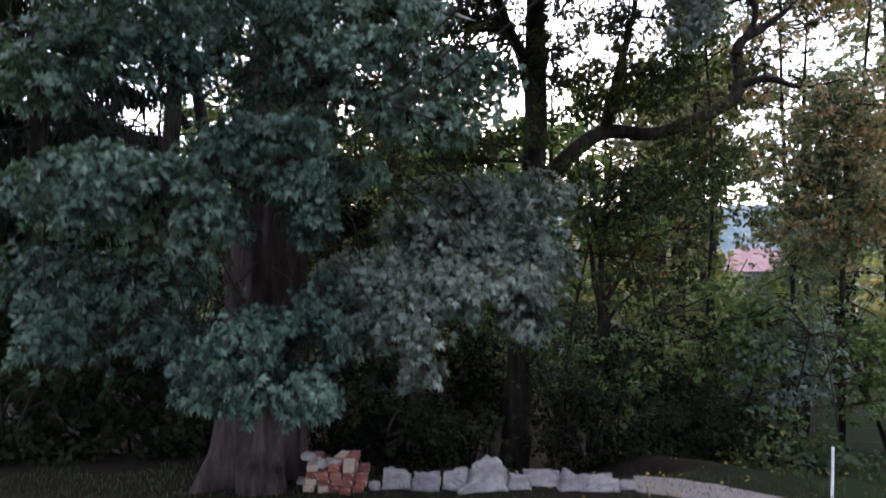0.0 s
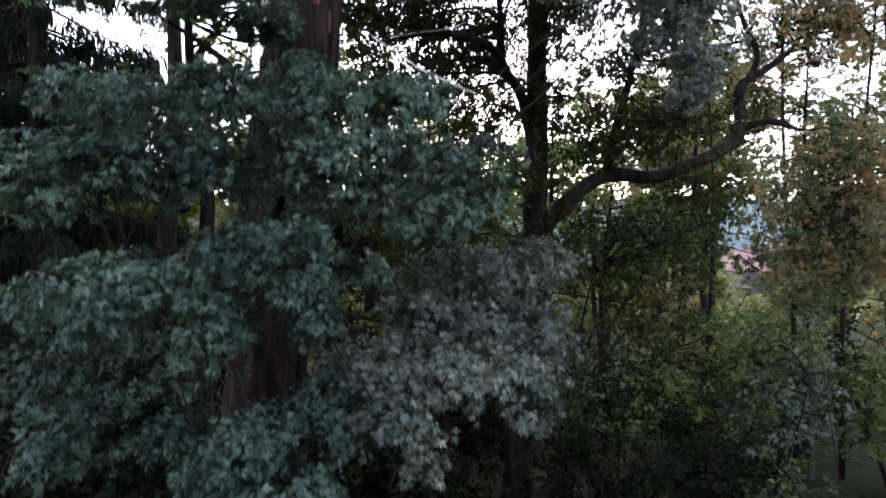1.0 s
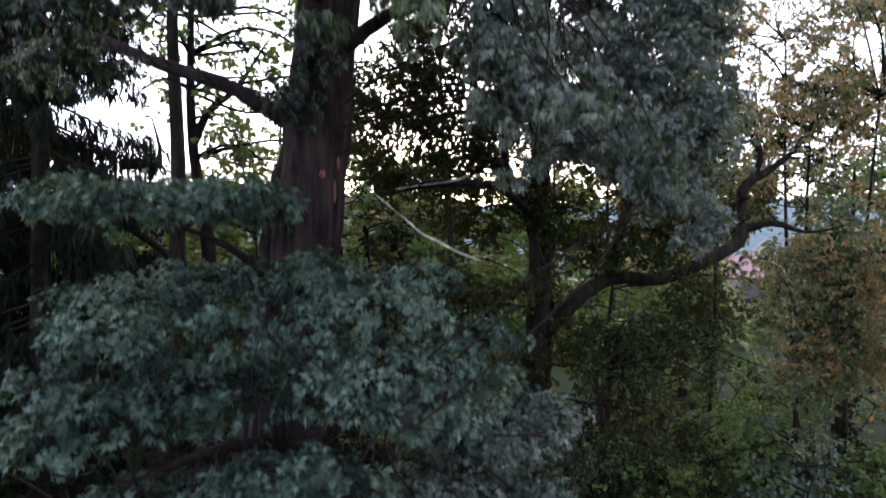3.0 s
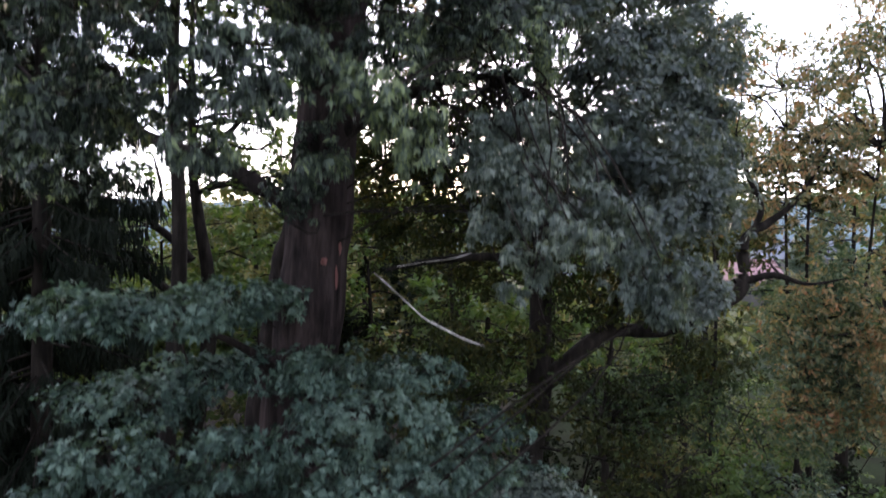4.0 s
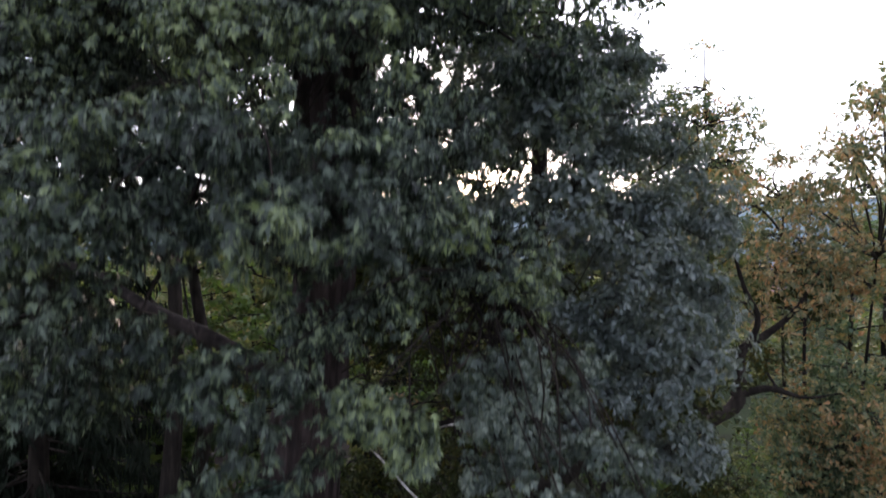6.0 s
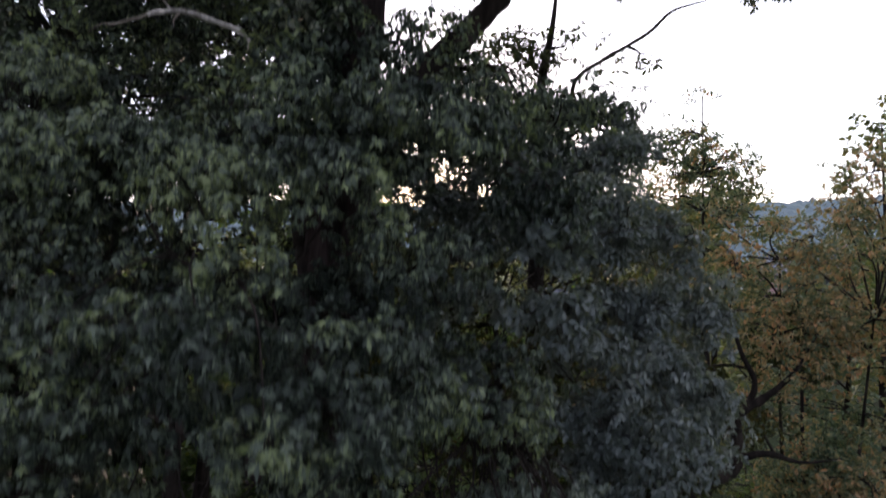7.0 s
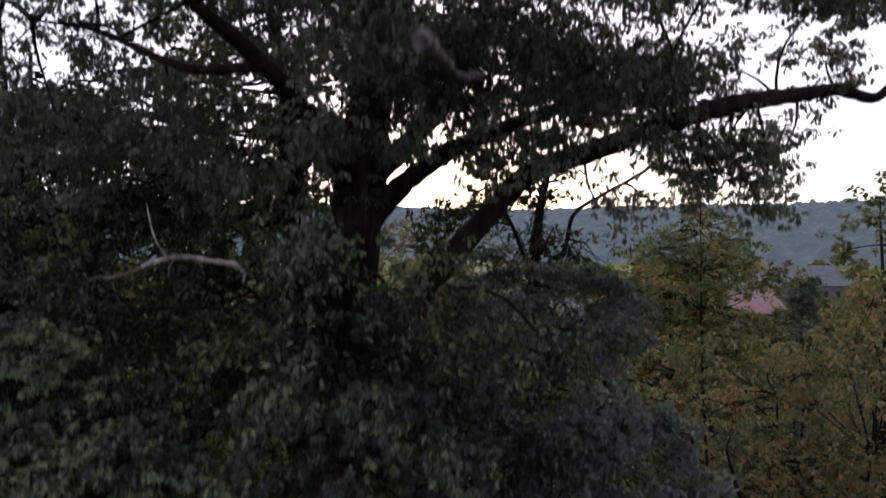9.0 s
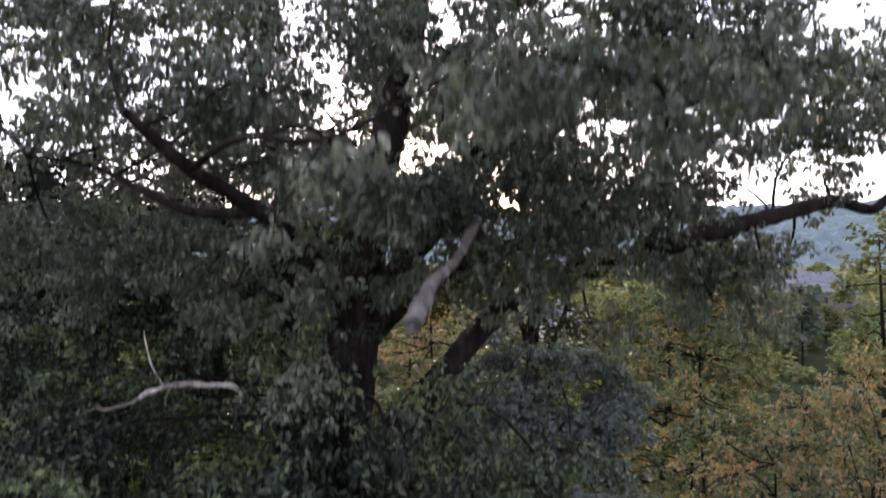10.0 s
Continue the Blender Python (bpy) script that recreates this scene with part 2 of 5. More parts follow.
def tubes(paths, radii, sides):
    """Verts and faces of many tubes: paths (n, m, 3), radii (n, m)."""
    paths, radii = np.asarray(paths, float), np.asarray(radii, float)
    n, m, _ = paths.shape
    along = np.gradient(paths, axis=1)
    along /= np.linalg.norm(along, axis=2, keepdims=True) + 1e-9
    ref = np.where(np.abs(along[:, :1, 2:3]) > 0.8, [[[1.0, 0, 0]]], [[[0, 0, 1.0]]])
    u = np.cross(along, np.broadcast_to(ref, along.shape))
    u /= np.linalg.norm(u, axis=2, keepdims=True) + 1e-9
    v = np.cross(along, u)
    ang = np.linspace(0, 2 * np.pi, sides, endpoint=False)
    ring = np.cos(ang)[:, None] * u[:, :, None, :] + np.sin(ang)[:, None] * v[:, :, None, :]
    verts = (paths[:, :, None, :] + ring * radii[:, :, None, None]).reshape(-1, 3)
    base = (np.arange(n)[:, None, None] * m + np.arange(m - 1)[None, :, None]) * sides
    a = base + np.arange(sides)
    b = base + (np.arange(sides) + 1) % sides
    quads = np.stack([a, a + sides, b + sides, b], -1).reshape(-1, 4)
    return verts, quads


def wood(name, points, parent, material, sides=14, steps=8, rough=0.06, label="", furrows=0.0, roots=0.0):
    """A trunk or limb through rows of x, y, z, radius, knotty and closed at its end."""
    s = spline(points, steps)
    s[:, 3] = np.maximum(s[:, 3], 0.004)
    verts, quads = tubes([s[:, :3]], [s[:, 3]], sides)
    centre = np.repeat(s[:, :3], sides, 0)
    off = verts - centre
    r = np.linalg.norm(off, axis=1)
    knots = np.array([noise.noise(Vector(v) * (1.6 / max(float(q), 0.05)) * 0.35) for v, q in zip(verts, r)])
    grow = 1 + rough * 2.2 * knots
    if furrows:
        ang = np.tile(np.arange(sides) / sides * 2 * np.pi, len(s))
        f = np.array([noise.noise(Vector((math.cos(a) * 7, math.sin(a) * 7, z * 0.9))) + 0.6 * noise.noise(Vector((math.cos(a) * 17, math.sin(a) * 17, z * 2.2 + 9))) for a, z in zip(ang, verts[:, 2])])
        grow += furrows * f
        grow += roots * np.clip(1 - verts[:, 2] / 0.9, 0, 1.2) ** 2 * (np.cos(5 * ang + 0.8) + 0.6 * np.cos(8 * ang))
    verts = centre + off * grow[:, None]
    tip = len(verts)
    verts = np.vstack([verts, s[-1, :3] + 0.6 * s[-1, 3] * (s[-1, :3] - s[-2, :3]) / np.linalg.norm(s[-1, :3] - s[-2, :3])])
    last = tip - sides + np.arange(sides)
    caps = np.stack([last, np.full(sides, tip), np.roll(last, -1)], -1)[:, ::-1]
    return tagged(hang(new(name, mesh_from(name, verts, [quads, caps], material)), parent), label)


def leaf_shape(stations, fold=0.25, curl=0.12):
    """A leaf 1 long from rows (along, half width): two halves folded along the midrib, with a short stalk."""
    st = np.array(stations, float)
    n = len(st)
    mid = np.stack([np.zeros(n), st[:, 0], -curl * st[:, 0] ** 2], 1)
    left = np.stack([-st[:, 1], st[:, 0] + 0.25 * st[:, 1], fold * st[:, 1] - curl * st[:, 0] ** 2], 1)
    right = left * [-1, 1, 1]
    verts = np.vstack([mid, left, right])
    i = np.arange(n - 1)
    return verts, np.vstack([np.stack([i, i + 1, n + i + 1, n + i], 1), np.stack([i + 1, i, 2 * n + i, 2 * n + i + 1], 1)])


NARROW_LEAF = (np.array([(0, 0, 0), (-0.15, 0.35, 0.05), (-0.22, 0.72, 0.02), (0, 1, -0.2), (0.22, 0.72, 0.02), (0.15, 0.35, 0.05)]), np.array([(0, 1, 2, 3), (0, 3, 4, 5)]))
LOBED_LEAF = (np.array([(0, 0.0, 0), (-0.14, 0.55, 0.05), (0, 1, -0.18), (0.14, 0.55, 0.05), (0, 0.16, 0.01), (-0.24, 0.34, 0.08), (-0.4, 0.68, 0.0), (-0.08, 0.5, 0.04), (0.24, 0.34, 0.08), (0.4, 0.68, 0.0), (0.08, 0.5, 0.04)]), np.array([(0, 1, 2, 3), (4, 5, 6, 7), (4, 10, 9, 8)]))
PLAIN_LEAF = leaf_shape([(0, 0.02), (0.35, 0.3), (0.7, 0.24), (1.0, 0.02)])
SMALL_LEAF = leaf_shape([(0, 0.05), (0.5, 0.36), (1.0, 0.03)])
TINY_LEAF = (np.array([(0, 0, 0), (-0.33, 0.5, 0.08), (0, 1, -0.1), (0.33, 0.5, 0.08)]), np.array([(0, 1, 2, 3)]))
NEEDLE_SPRAY = (np.array([(0, 0, 0), (-0.075, 0.4, 0.02), (0, 1, -0.15), (0.075, 0.4, 0.02)]), np.array([(0, 1, 2, 3)]))


def unit(v):
    return v / (np.linalg.norm(v, axis=-1, keepdims=True) + 1e-9)


def leaf_frames(at, out, droop, loose, facing=None):
    """Turns for leaves at given places, pointing outward and down, their faces up and outward."""
    n = len(at)
    along = unit(out * 0.7 + rng.normal(0, loose, (n, 3)) + [0, 0, -droop])
    face = unit(rng.normal(0, 0.33, (n, 3)) + (out if facing is None else facing) * 0.7 + [0, 0, 0.75])
    side = unit(np.cross(along, face))
    face = np.cross(side, along)
    return np.stack([side, along, face], 2)


def leaf_mesh(name, at, turn, size, shape, material):
    verts, quads = shape
    n = len(at)
    co = np.einsum("nij,vj->nvi", turn, verts) * size[:, None, None] + at[:, None, :]
    faces = (quads[None] + (np.arange(n) * len(verts))[:, None, None]).reshape(-1, quads.shape[1])
    return mesh_from(name, co.reshape(-1, 3), [faces], material)


def in_blob(n, centre, radii, hollow=0.35):
    """Places in a lumpy ellipsoid, more of them near its skin, with gaps."""
    out = []
    while len(out) < n:
        d = unit(rng.normal(0, 1, 3))
        reach = 1 + 0.45 * noise.noise(Vector(d) * 1.7 + Vector(centre))
        p = np.array(centre) + d * np.array(radii) * reach * (hollow + (1 - hollow) * rng.random() ** 0.6)
        if noise.noise(Vector(p) * 2.1) > -0.12:
            out.append(p)
    return np.array(out)


def curve3(a, b, sag=0.0, m=4, wander=0.12):
    """Bent ways from rows a to rows b, m points each."""
    u = np.linspace(0, 1, m)[None, :, None]
    w = a[:, None] * (1 - u) + b[:, None] * u
    dist = np.linalg.norm(b - a, axis=1)[:, None, None]
    bend = np.sin(np.pi * u) * (rng.normal(0, wander, (len(a), 1, 3)) + [0, 0, sag]) * dist
    return w + bend


def crown(tree, joints, blobs, material, shape=PLAIN_LEAF, size=0.12, per=14, spread=0.16, droop=0.35, density=10.0, bark=None, twig=0.006, loose=0.5, flat=0.6):
    """Boughs of leaves: for each blob (x, y, z, rx, ry, rz[, share]) a branch from the nearest joint, twigs and leaves."""
    joints = np.array(joints)[:, :3]
    fine = 3 if shape is TINY_LEAF or shape is SMALL_LEAF else 1
    ways, radii, places, turns, scales = [], [], [], [], []
    for blob in blobs:
        c, r, share = np.array(blob[:3]), np.array(blob[3:6]), (blob[6] if len(blob) > 6 else 1.0)
        n = max(4, int(density * share * 4.19 * r.prod() ** (2 / 3)))
        tips = in_blob(n, c, r)
        near = joints[np.argmin(np.linalg.norm((joints - c) * [1, 1, 0.8], axis=1) + 0.7 * np.abs(joints[:, 2] - c[2]))]
        hubs = c + rng.normal(0, 0.32, (max(3, n // 14), 3)) * r
        verts, quads = tubes(curve3(near[None], c[None], 0.08, 7, 0.12), np.linspace(twig * 5, twig * 2.5, 7)[None], 6)
        hang(new("branch", mesh_from("branch", verts, [quads], bark or M_BARK_DARK)), tree)
        ways.append(curve3(np.repeat(c[None], len(hubs), 0), hubs, 0.05, 4)[:, ::fine])
        radii.append(np.tile(np.linspace(twig * 2.2, twig * 1.2, 4)[::fine], (len(hubs), 1)))
        host = hubs[np.argmin(np.linalg.norm(tips[:, None] - hubs[None], axis=2), 1)]
        ways.append(curve3(host, tips, 0.1, 4, 0.1)[:, ::fine])
        radii.append(np.tile(np.linspace(twig * 1.0, twig * 0.4, 4)[::fine], (n, 1)))
        out = unit((tips - c) / r**2 + rng.normal(0, 0.25, (n, 3)))
        sprigs = max(1, per // 7)
        heart = np.repeat(tips, sprigs, 0) + rng.normal(0, spread, (n * sprigs, 3)) * [1, 1, flat]
        out_of = np.repeat(out, sprigs, 0)
        count = per // sprigs
        rel = rng.normal(0, 1, (len(heart) * count, 3)) * [1, 1, 0.6]
        at = np.repeat(heart, count, 0) + rel * size * 0.22
        away = np.repeat(out_of, count, 0)
        places.append(at)
        turns.append(leaf_frames(at, unit(0.5 * away + unit(rel)), droop, loose, away))
        scales.append(size * rng.uniform(0.65, 1.2, len(at)))
    at, turn, scale = np.concatenate(places), np.concatenate(turns), np.concatenate(scales)
    tagged(hang(new("foliage", leaf_mesh("foliage", at, turn, scale, shape, material)), tree), kind="stuff")
    verts, quads = tubes(np.concatenate(ways), np.concatenate(radii), 3)
    tagged(hang(new("twig_work", mesh_from("twig_work", verts, [quads], bark or M_BARK_DARK)), tree), kind="stuff")


def swollen(blobs, across, up):
    """The same boughs, wider and taller by these factors."""
    return [(x, y, z, rx * across, ry * across, rz * up, *more) for x, y, z, rx, ry, rz, *more in blobs]


def billows(blobs, n=6):
    """Each bough broken up into n lesser ones that bulge from it unevenly."""
    out = []
    for x, y, z, rx, ry, rz, *more in blobs:
        for d in unit(rng.normal(0, 1, (n, 3))):
            k, reach = rng.uniform(0.36, 0.68), rng.uniform(0.45, 0.85)
            out.append((x + d[0] * rx * reach, y + d[1] * ry * reach, z + d[2] * rz * reach, rx * k, ry * k, rz * k * 0.9, *more))
    return out


def sprays(tree, joints, blobs, material, shape, size, dense, leaves=7, droop=0.35, twig=0.006, single=None):
    """Layered boughs: for each blob (x, y, z, rx, ry, rz[, share]) a branch from the nearest joint and, over a lumpy shell
    that is open below and hollow within, tufts of leaves that fan out from the twig ends.
    single: (x, y, z, radius, count) where leaves become parts of their own."""
    joints = np.array(joints)[:, :3]
    ways, radii, places, turns, scales = [], [], [], [], []
    for blob in blobs:
        c, r, share = np.array(blob[:3]), np.array(blob[3:6]), (blob[6] if len(blob) > 6 else 1.0)
        n = max(6, int(dense * share * 12.6 * r.prod() ** (2 / 3)))
        d = unit(rng.normal(0, 1, (4 * n, 3)))
        d = d[d[:, 2] > rng.uniform(-1.1, -0.1, len(d))]
        swell = np.array([1 + 0.45 * noise.noise(Vector(q) * 1.7 + Vector(c)) + 0.3 * noise.noise(Vector(q) * 4.2 - Vector(c)) for q in d])
        p = c + d * r * (swell * rng.uniform(0.7, 1.08, len(d)))[:, None]
        keep = np.array([noise.noise(Vector(q) * 3.4) + 0.5 * noise.noise(Vector(q) * 8.0) > -0.2 for q in p])
        p, d = p[keep][:n], d[keep][:n]
        order = np.argsort(np.linalg.norm((joints - c) * [1, 1, 0.8], axis=1) + 0.7 * np.abs(joints[:, 2] - c[2]))
        near = joints[order[rng.integers(0, min(12, len(order)))]]
        verts, quads = tubes(curve3(near[None], c[None], 0.08, 7, 0.12), np.linspace(twig * 1.8, twig, 7)[None], 5)
        hang(new("branch", mesh_from("branch", verts, [quads], M_BARK_DARK)), tree)
        ends, hubs = p[::3], c + (p[::16] - c) * 0.55
        host = hubs[np.argmin(np.linalg.norm(ends[:, None] - hubs[None], axis=2), 1)]
        ways += [curve3(np.repeat(c[None], len(hubs), 0), hubs, 0.1, 4, 0.2), curve3(host, ends, 0.08, 4, 0.15)]
        radii += [np.tile(np.linspace(twig, twig * 0.7, 4), (len(hubs), 1)), np.tile(np.linspace(twig * 0.7, twig * 0.25, 4), (len(ends), 1))]
        axis = unit(unit(d / r) * 0.9 + [0, 0, 0.5] + rng.normal(0, 0.28, d.shape))
        k = len(p) * leaves
        axis, heart = np.repeat(axis, leaves, 0), np.repeat(p, leaves, 0)
        fan = rng.normal(0, 1, (k, 3))
        fan = unit(fan - axis * (fan * axis).sum(1, keepdims=True))
        along = unit(fan * 0.85 + axis * rng.uniform(0.0, 0.7, (k, 1)) - np.array([0, 0, droop]) * rng.uniform(0.5, 1.3, (k, 1)))
        side = unit(np.cross(along, axis + rng.normal(0, 0.5, (k, 3))))
        places.append(heart + along * size * 0.1 + rng.normal(0, size * 0.16, (k, 3)))
        turns.append(np.stack([side, along, np.cross(side, along)], 2))
        scales.append(size * rng.uniform(0.6, 1.25, k))
    at, turn, scale = np.concatenate(places), np.concatenate(turns), np.concatenate(scales)
    if single:
        nearest = np.argsort(np.linalg.norm(at - np.array(single[:3]), axis=1) + rng.uniform(0, single[3], len(at)))
        chosen, rest = nearest[:single[4]], nearest[single[4]:]
        me = leaf_mesh("leaf", np.zeros((1, 3)), np.eye(3)[None], np.ones(1), shape, material)
        for i in chosen:
            leaf = new("leaf", me)
            leaf.matrix_world = Matrix.Translation(at[i]) @ Matrix(turn[i].tolist()).to_4x4() @ Matrix.Scale(float(scale[i]), 4)
            hang(leaf, tree)
        at, turn, scale = at[rest], turn[rest], scale[rest]
    tagged(hang(new("foliage", leaf_mesh("foliage", at, turn, scale, shape, material)), tree), kind="stuff")
    verts, quads = tubes(np.concatenate(ways), np.concatenate(radii), 3)
    tagged(hang(new("twig_work", mesh_from("twig_work", verts, [quads], M_BARK_DARK)), tree), kind="stuff")


def thing(name, at, label, category, group="", kind=""):
    ob = new(name)
    ob.location = at
    ob.empty_display_size = 0.2
    bpy.context.view_layer.update()
    return tagged(ob, label, category, group, kind)


# ---------------------------------------------------------------- ground and distance


def ramp01(v, a, b):
    u = min(1.0, max(0.0, (v - a) / (b - a)))
    return u * u * (3 - 2 * u)


def ground_z(x, y):
    """Level by the camera, falling away behind the stones into the valley."""
    edge = 7.0 - 0.1 * max(0.0, x - 2.0)
    steep = 0.8 * (1 - ramp01(x, 1.9, 3.2))
    z = -(2.0 - steep) * ramp01(y, edge - 0.5, edge + 8.0)
    z -= steep * ramp01(y, 6.65 + 1.1 * (1 - ramp01(x, -1.6, -0.9)), 7.9 + 0.8 * (1 - ramp01(x, -1.6, -0.9)))
    z -= 5.0 * ramp01(y, 14, 110)
    z -= 0.25 * ramp01(x, 2.0, 5.0) * ramp01(y, 4.5, 6.5)
    z += 0.45 * ramp01(x, 6.0, 9.0) * ramp01(y, 6, 9)
    near = math.exp(-max(0.0, math.hypot(x, y) - 20) / 25)
    return z + near * (0.05 * noise.noise(Vector((x * 0.7, y * 0.7, 0))) + 0.012 * noise.noise(Vector((x * 4, y * 4, 3))))


def build_ground():
    rings = np.concatenate([[0.15], np.geomspace(0.3, 4500, 125)])
    sectors = 210
    ang = np.linspace(0, 2 * np.pi, sectors, endpoint=False)
    pts = [(0.5, 7.5)] + [(0.5 + r * math.sin(a), 7.5 + r * math.cos(a)) for r in rings for a in ang]
    verts = np.array([(x, y, ground_z(x, y)) for x, y in pts])
    i, j = np.meshgrid(np.arange(len(rings) - 1), np.arange(sectors), indexing="ij")
    a, b = 1 + i * sectors + j, 1 + i * sectors + (j + 1) % sectors
    quads = np.stack([a, b, b + sectors, a + sectors], -1).reshape(-1, 4)[:, ::-1]
    k = np.arange(sectors)
    fan = np.stack([np.zeros(sectors, int), 1 + k, 1 + (k + 1) % sectors], 1)[:, ::-1]
    tagged(new("ground", mesh_from("ground", verts, [quads, fan], M_GROUND)), "grassy garden ground falling away into woodland and a valley", "ground", kind="structure")


def build_hills():
    """Two wooded ridges across the valley."""
    for r0, r1, high, seed in ((750, 1250, 52, 2.0), (1300, 2300, 158, 8.0)):
        na, nr = 480, 40
        ang = np.linspace(radians(-42), radians(48), na)
        verts = []
        for k in range(nr):
            u = k / (nr - 1)
            r = r0 + (r1 - r0) * u
            for a in ang:
                x, y = r * math.sin(a), r * math.cos(a)
                shape = 1 + 0.16 * noise.noise(Vector((a * 3.1, seed, 0))) + 0.06 * noise.noise(Vector((a * 9, seed, 4)))
                if high < 100:
                    shape *= ramp01(math.degrees(a), 8, 26)
                h = -12 + high * shape * math.sin(u * math.pi / 2) ** 0.9
                lumps = 18.0 * abs(noise.noise(Vector((x * 0.045, y * 0.045, seed)))) + 8.0 * abs(noise.noise(Vector((x * 0.12, y * 0.12, seed)))) + 12.0 * noise.noise(Vector((x * 0.025, y * 0.025, seed)))
                verts.append((x, y, h + lumps * min(1.0, u * 6)))
        i, j = np.meshgrid(np.arange(nr - 1), np.arange(na - 1), indexing="ij")
        a = i * na + j
        quads = np.stack([a, a + 1, a + na + 1, a + na], -1).reshape(-1, 4)
        tagged(new("backdrop_hill", mesh_from("backdrop_hill", np.array(verts), [quads], M_HILL)), "far wooded hill across the valley under a painted blue haze", "hill", kind="structure")


build_ground()
build_hills()

# ---------------------------------------------------------------- the great oak
oak = thing("oak_tree", (-2.05, 6.7, 0), "tall old oak with furrowed reddish-brown trunk and drooping green boughs", "tree", "trees")
TRUNK = [(-2.10, 6.75, -0.3, 0.62), (-2.06, 6.72, 0.15, 0.54), (-2.02, 6.7, 0.7, 0.45), (-1.9, 6.66, 2.0, 0.40), (-1.68, 6.62, 4.0, 0.37), (-1.5, 6.6, 5.5, 0.345), (-1.28, 6.6, 8.0, 0.32),
         (-1.05, 6.55, 10.0, 0.30), (-0.85, 6.45, 11.6, 0.27), (-0.68, 6.45, 13.0, 0.21), (-0.4, 6.5, 14.2, 0.17), (-0.05, 6.6, 16.0, 0.1), (0.1, 6.6, 17.6, 0.04)]
wood("trunk", TRUNK, oak, M_BARK, 88, 16, 0.05, "thick furrowed trunk", 0.085, 0.2)
OAK_LIMBS_A = [
    [(-1.8, 4.6, 13.25, 0.03), (-1.2, 3.9, 13.35, 0.022), (-0.5, 3.3, 13.25, 0.016), (0.4, 3.0, 13.6, 0.012), (1.1, 3.0, 13.5, 0.009), (1.8, 3.2, 13.7, 0.005)], [(-1.05, 6.5, 10.1, 0.2), (-0.45, 6.65, 10.65, 0.17), (0.04, 6.85, 11.18, 0.15), (0.47, 7.0, 11.65, 0.14), (1.02, 6.9, 12.22, 0.13), (1.6, 6.6, 12.42, 0.12), (2.2, 6.3, 12.62, 0.11), (2.78, 6.2, 12.8, 0.1), (3.3, 6.3, 12.93, 0.095), (3.9, 6.6, 13.06, 0.085), (4.5, 6.85, 13.18, 0.07), (4.95, 6.85, 13.1, 0.055), (5.25, 6.8, 13.45, 0.035), (5.6, 6.8, 13.7, 0.015)],
]
OAK_LIMBS_B = [
    [(-0.8, 6.45, 11.6, 0.15), (-0.3, 6.35, 12.1, 0.11), (0.33, 6.3, 12.5, 0.09), (1.3, 6.2, 12.85, 0.06), (2.3, 5.9, 13.3, 0.03)], [(-0.75, 6.45, 12.1, 0.14), (-0.3, 6.4, 12.5, 0.11), (0.1, 6.3, 12.95, 0.1), (0.4, 6.2, 13.6, 0.08), (0.65, 6.1, 14.3, 0.05), (0.9, 5.9, 15.4, 0.02)], [(-0.9, 6.4, 11.8, 0.13), (-1.0, 6.0, 12.3, 0.1), (-1.3, 5.4, 12.8, 0.085), (-1.55, 5.0, 13.05, 0.07), (-1.8, 4.6, 13.25, 0.055), (-2.1, 4.2, 13.6, 0.03)], [(-1.45, 5.2, 12.95, 0.05), (-2.2, 5.4, 13.0, 0.04), (-3.1, 5.6, 13.4, 0.025), (-3.7, 5.6, 13.5, 0.01)],
]
OAK_LIMBS_C = [
    [(-1.3, 6.65, 8.3, 0.2), (-1.6, 7.2, 9.4, 0.17), (-1.72, 7.4, 10.6, 0.15), (-1.75, 7.4, 12.2, 0.13), (-1.9, 7.5, 13.6, 0.09), (-2.3, 7.6, 15.2, 0.04)], [(-1.5, 6.6, 6.3, 0.13), (-1.97, 6.6, 6.55, 0.1), (-2.4, 6.7, 6.8, 0.085), (-3.4, 7.0, 7.18, 0.075), (-4.15, 7.3, 7.53, 0.06), (-4.9, 7.5, 7.8, 0.035), (-5.4, 7.5, 8.3, 0.015)], [(-2.6, 7.4, -0.6, 0.2), (-2.45, 7.4, 2.5, 0.16), (-2.32, 7.37, 4.05, 0.14), (-2.2, 7.37, 4.8, 0.13), (-1.95, 7.1, 5.8, 0.12), (-1.55, 6.8, 6.8, 0.1)],
]
OAK_LIMBS_D = [
    [(-1.4, 6.55, 7.0, 0.1), (-0.7, 6.3, 7.4, 0.075), (-0.1, 5.9, 7.55, 0.05), (0.4, 5.6, 7.5, 0.03), (0.7, 5.4, 7.3, 0.012)], [(-1.35, 6.4, 7.6, 0.1), (-1.4, 5.6, 8.2, 0.08), (-1.4, 4.8, 8.6, 0.06), (-1.5, 4.1, 8.7, 0.03)], [(-1.75, 6.4, 3.6, 0.1), (-1.5, 5.8, 3.9, 0.08), (-1.0, 5.2, 3.9, 0.05), (-0.3, 4.9, 3.6, 0.02)], [(-1.8, 6.4, 3.0, 0.07), (-2.1, 5.6, 3.2, 0.05), (-2.4, 4.9, 3.2, 0.035), (-2.6, 4.4, 3.0, 0.015)], [(-1.75, 6.4, 4.6, 0.05), (-2.1, 5.8, 5.05, 0.035), (-2.5, 5.2, 5.3, 0.012)],
]
OAK_LIMBS = OAK_LIMBS_A + OAK_LIMBS_B + OAK_LIMBS_C + OAK_LIMBS_D
joints = [p for p in spline(TRUNK, 6) if p[2] > 2.5]
for limb in OAK_LIMBS:
    wood("limb", limb, oak, M_BARK_LIMB, 16, 8, 0.1)
    joints += list(spline(limb, 4))
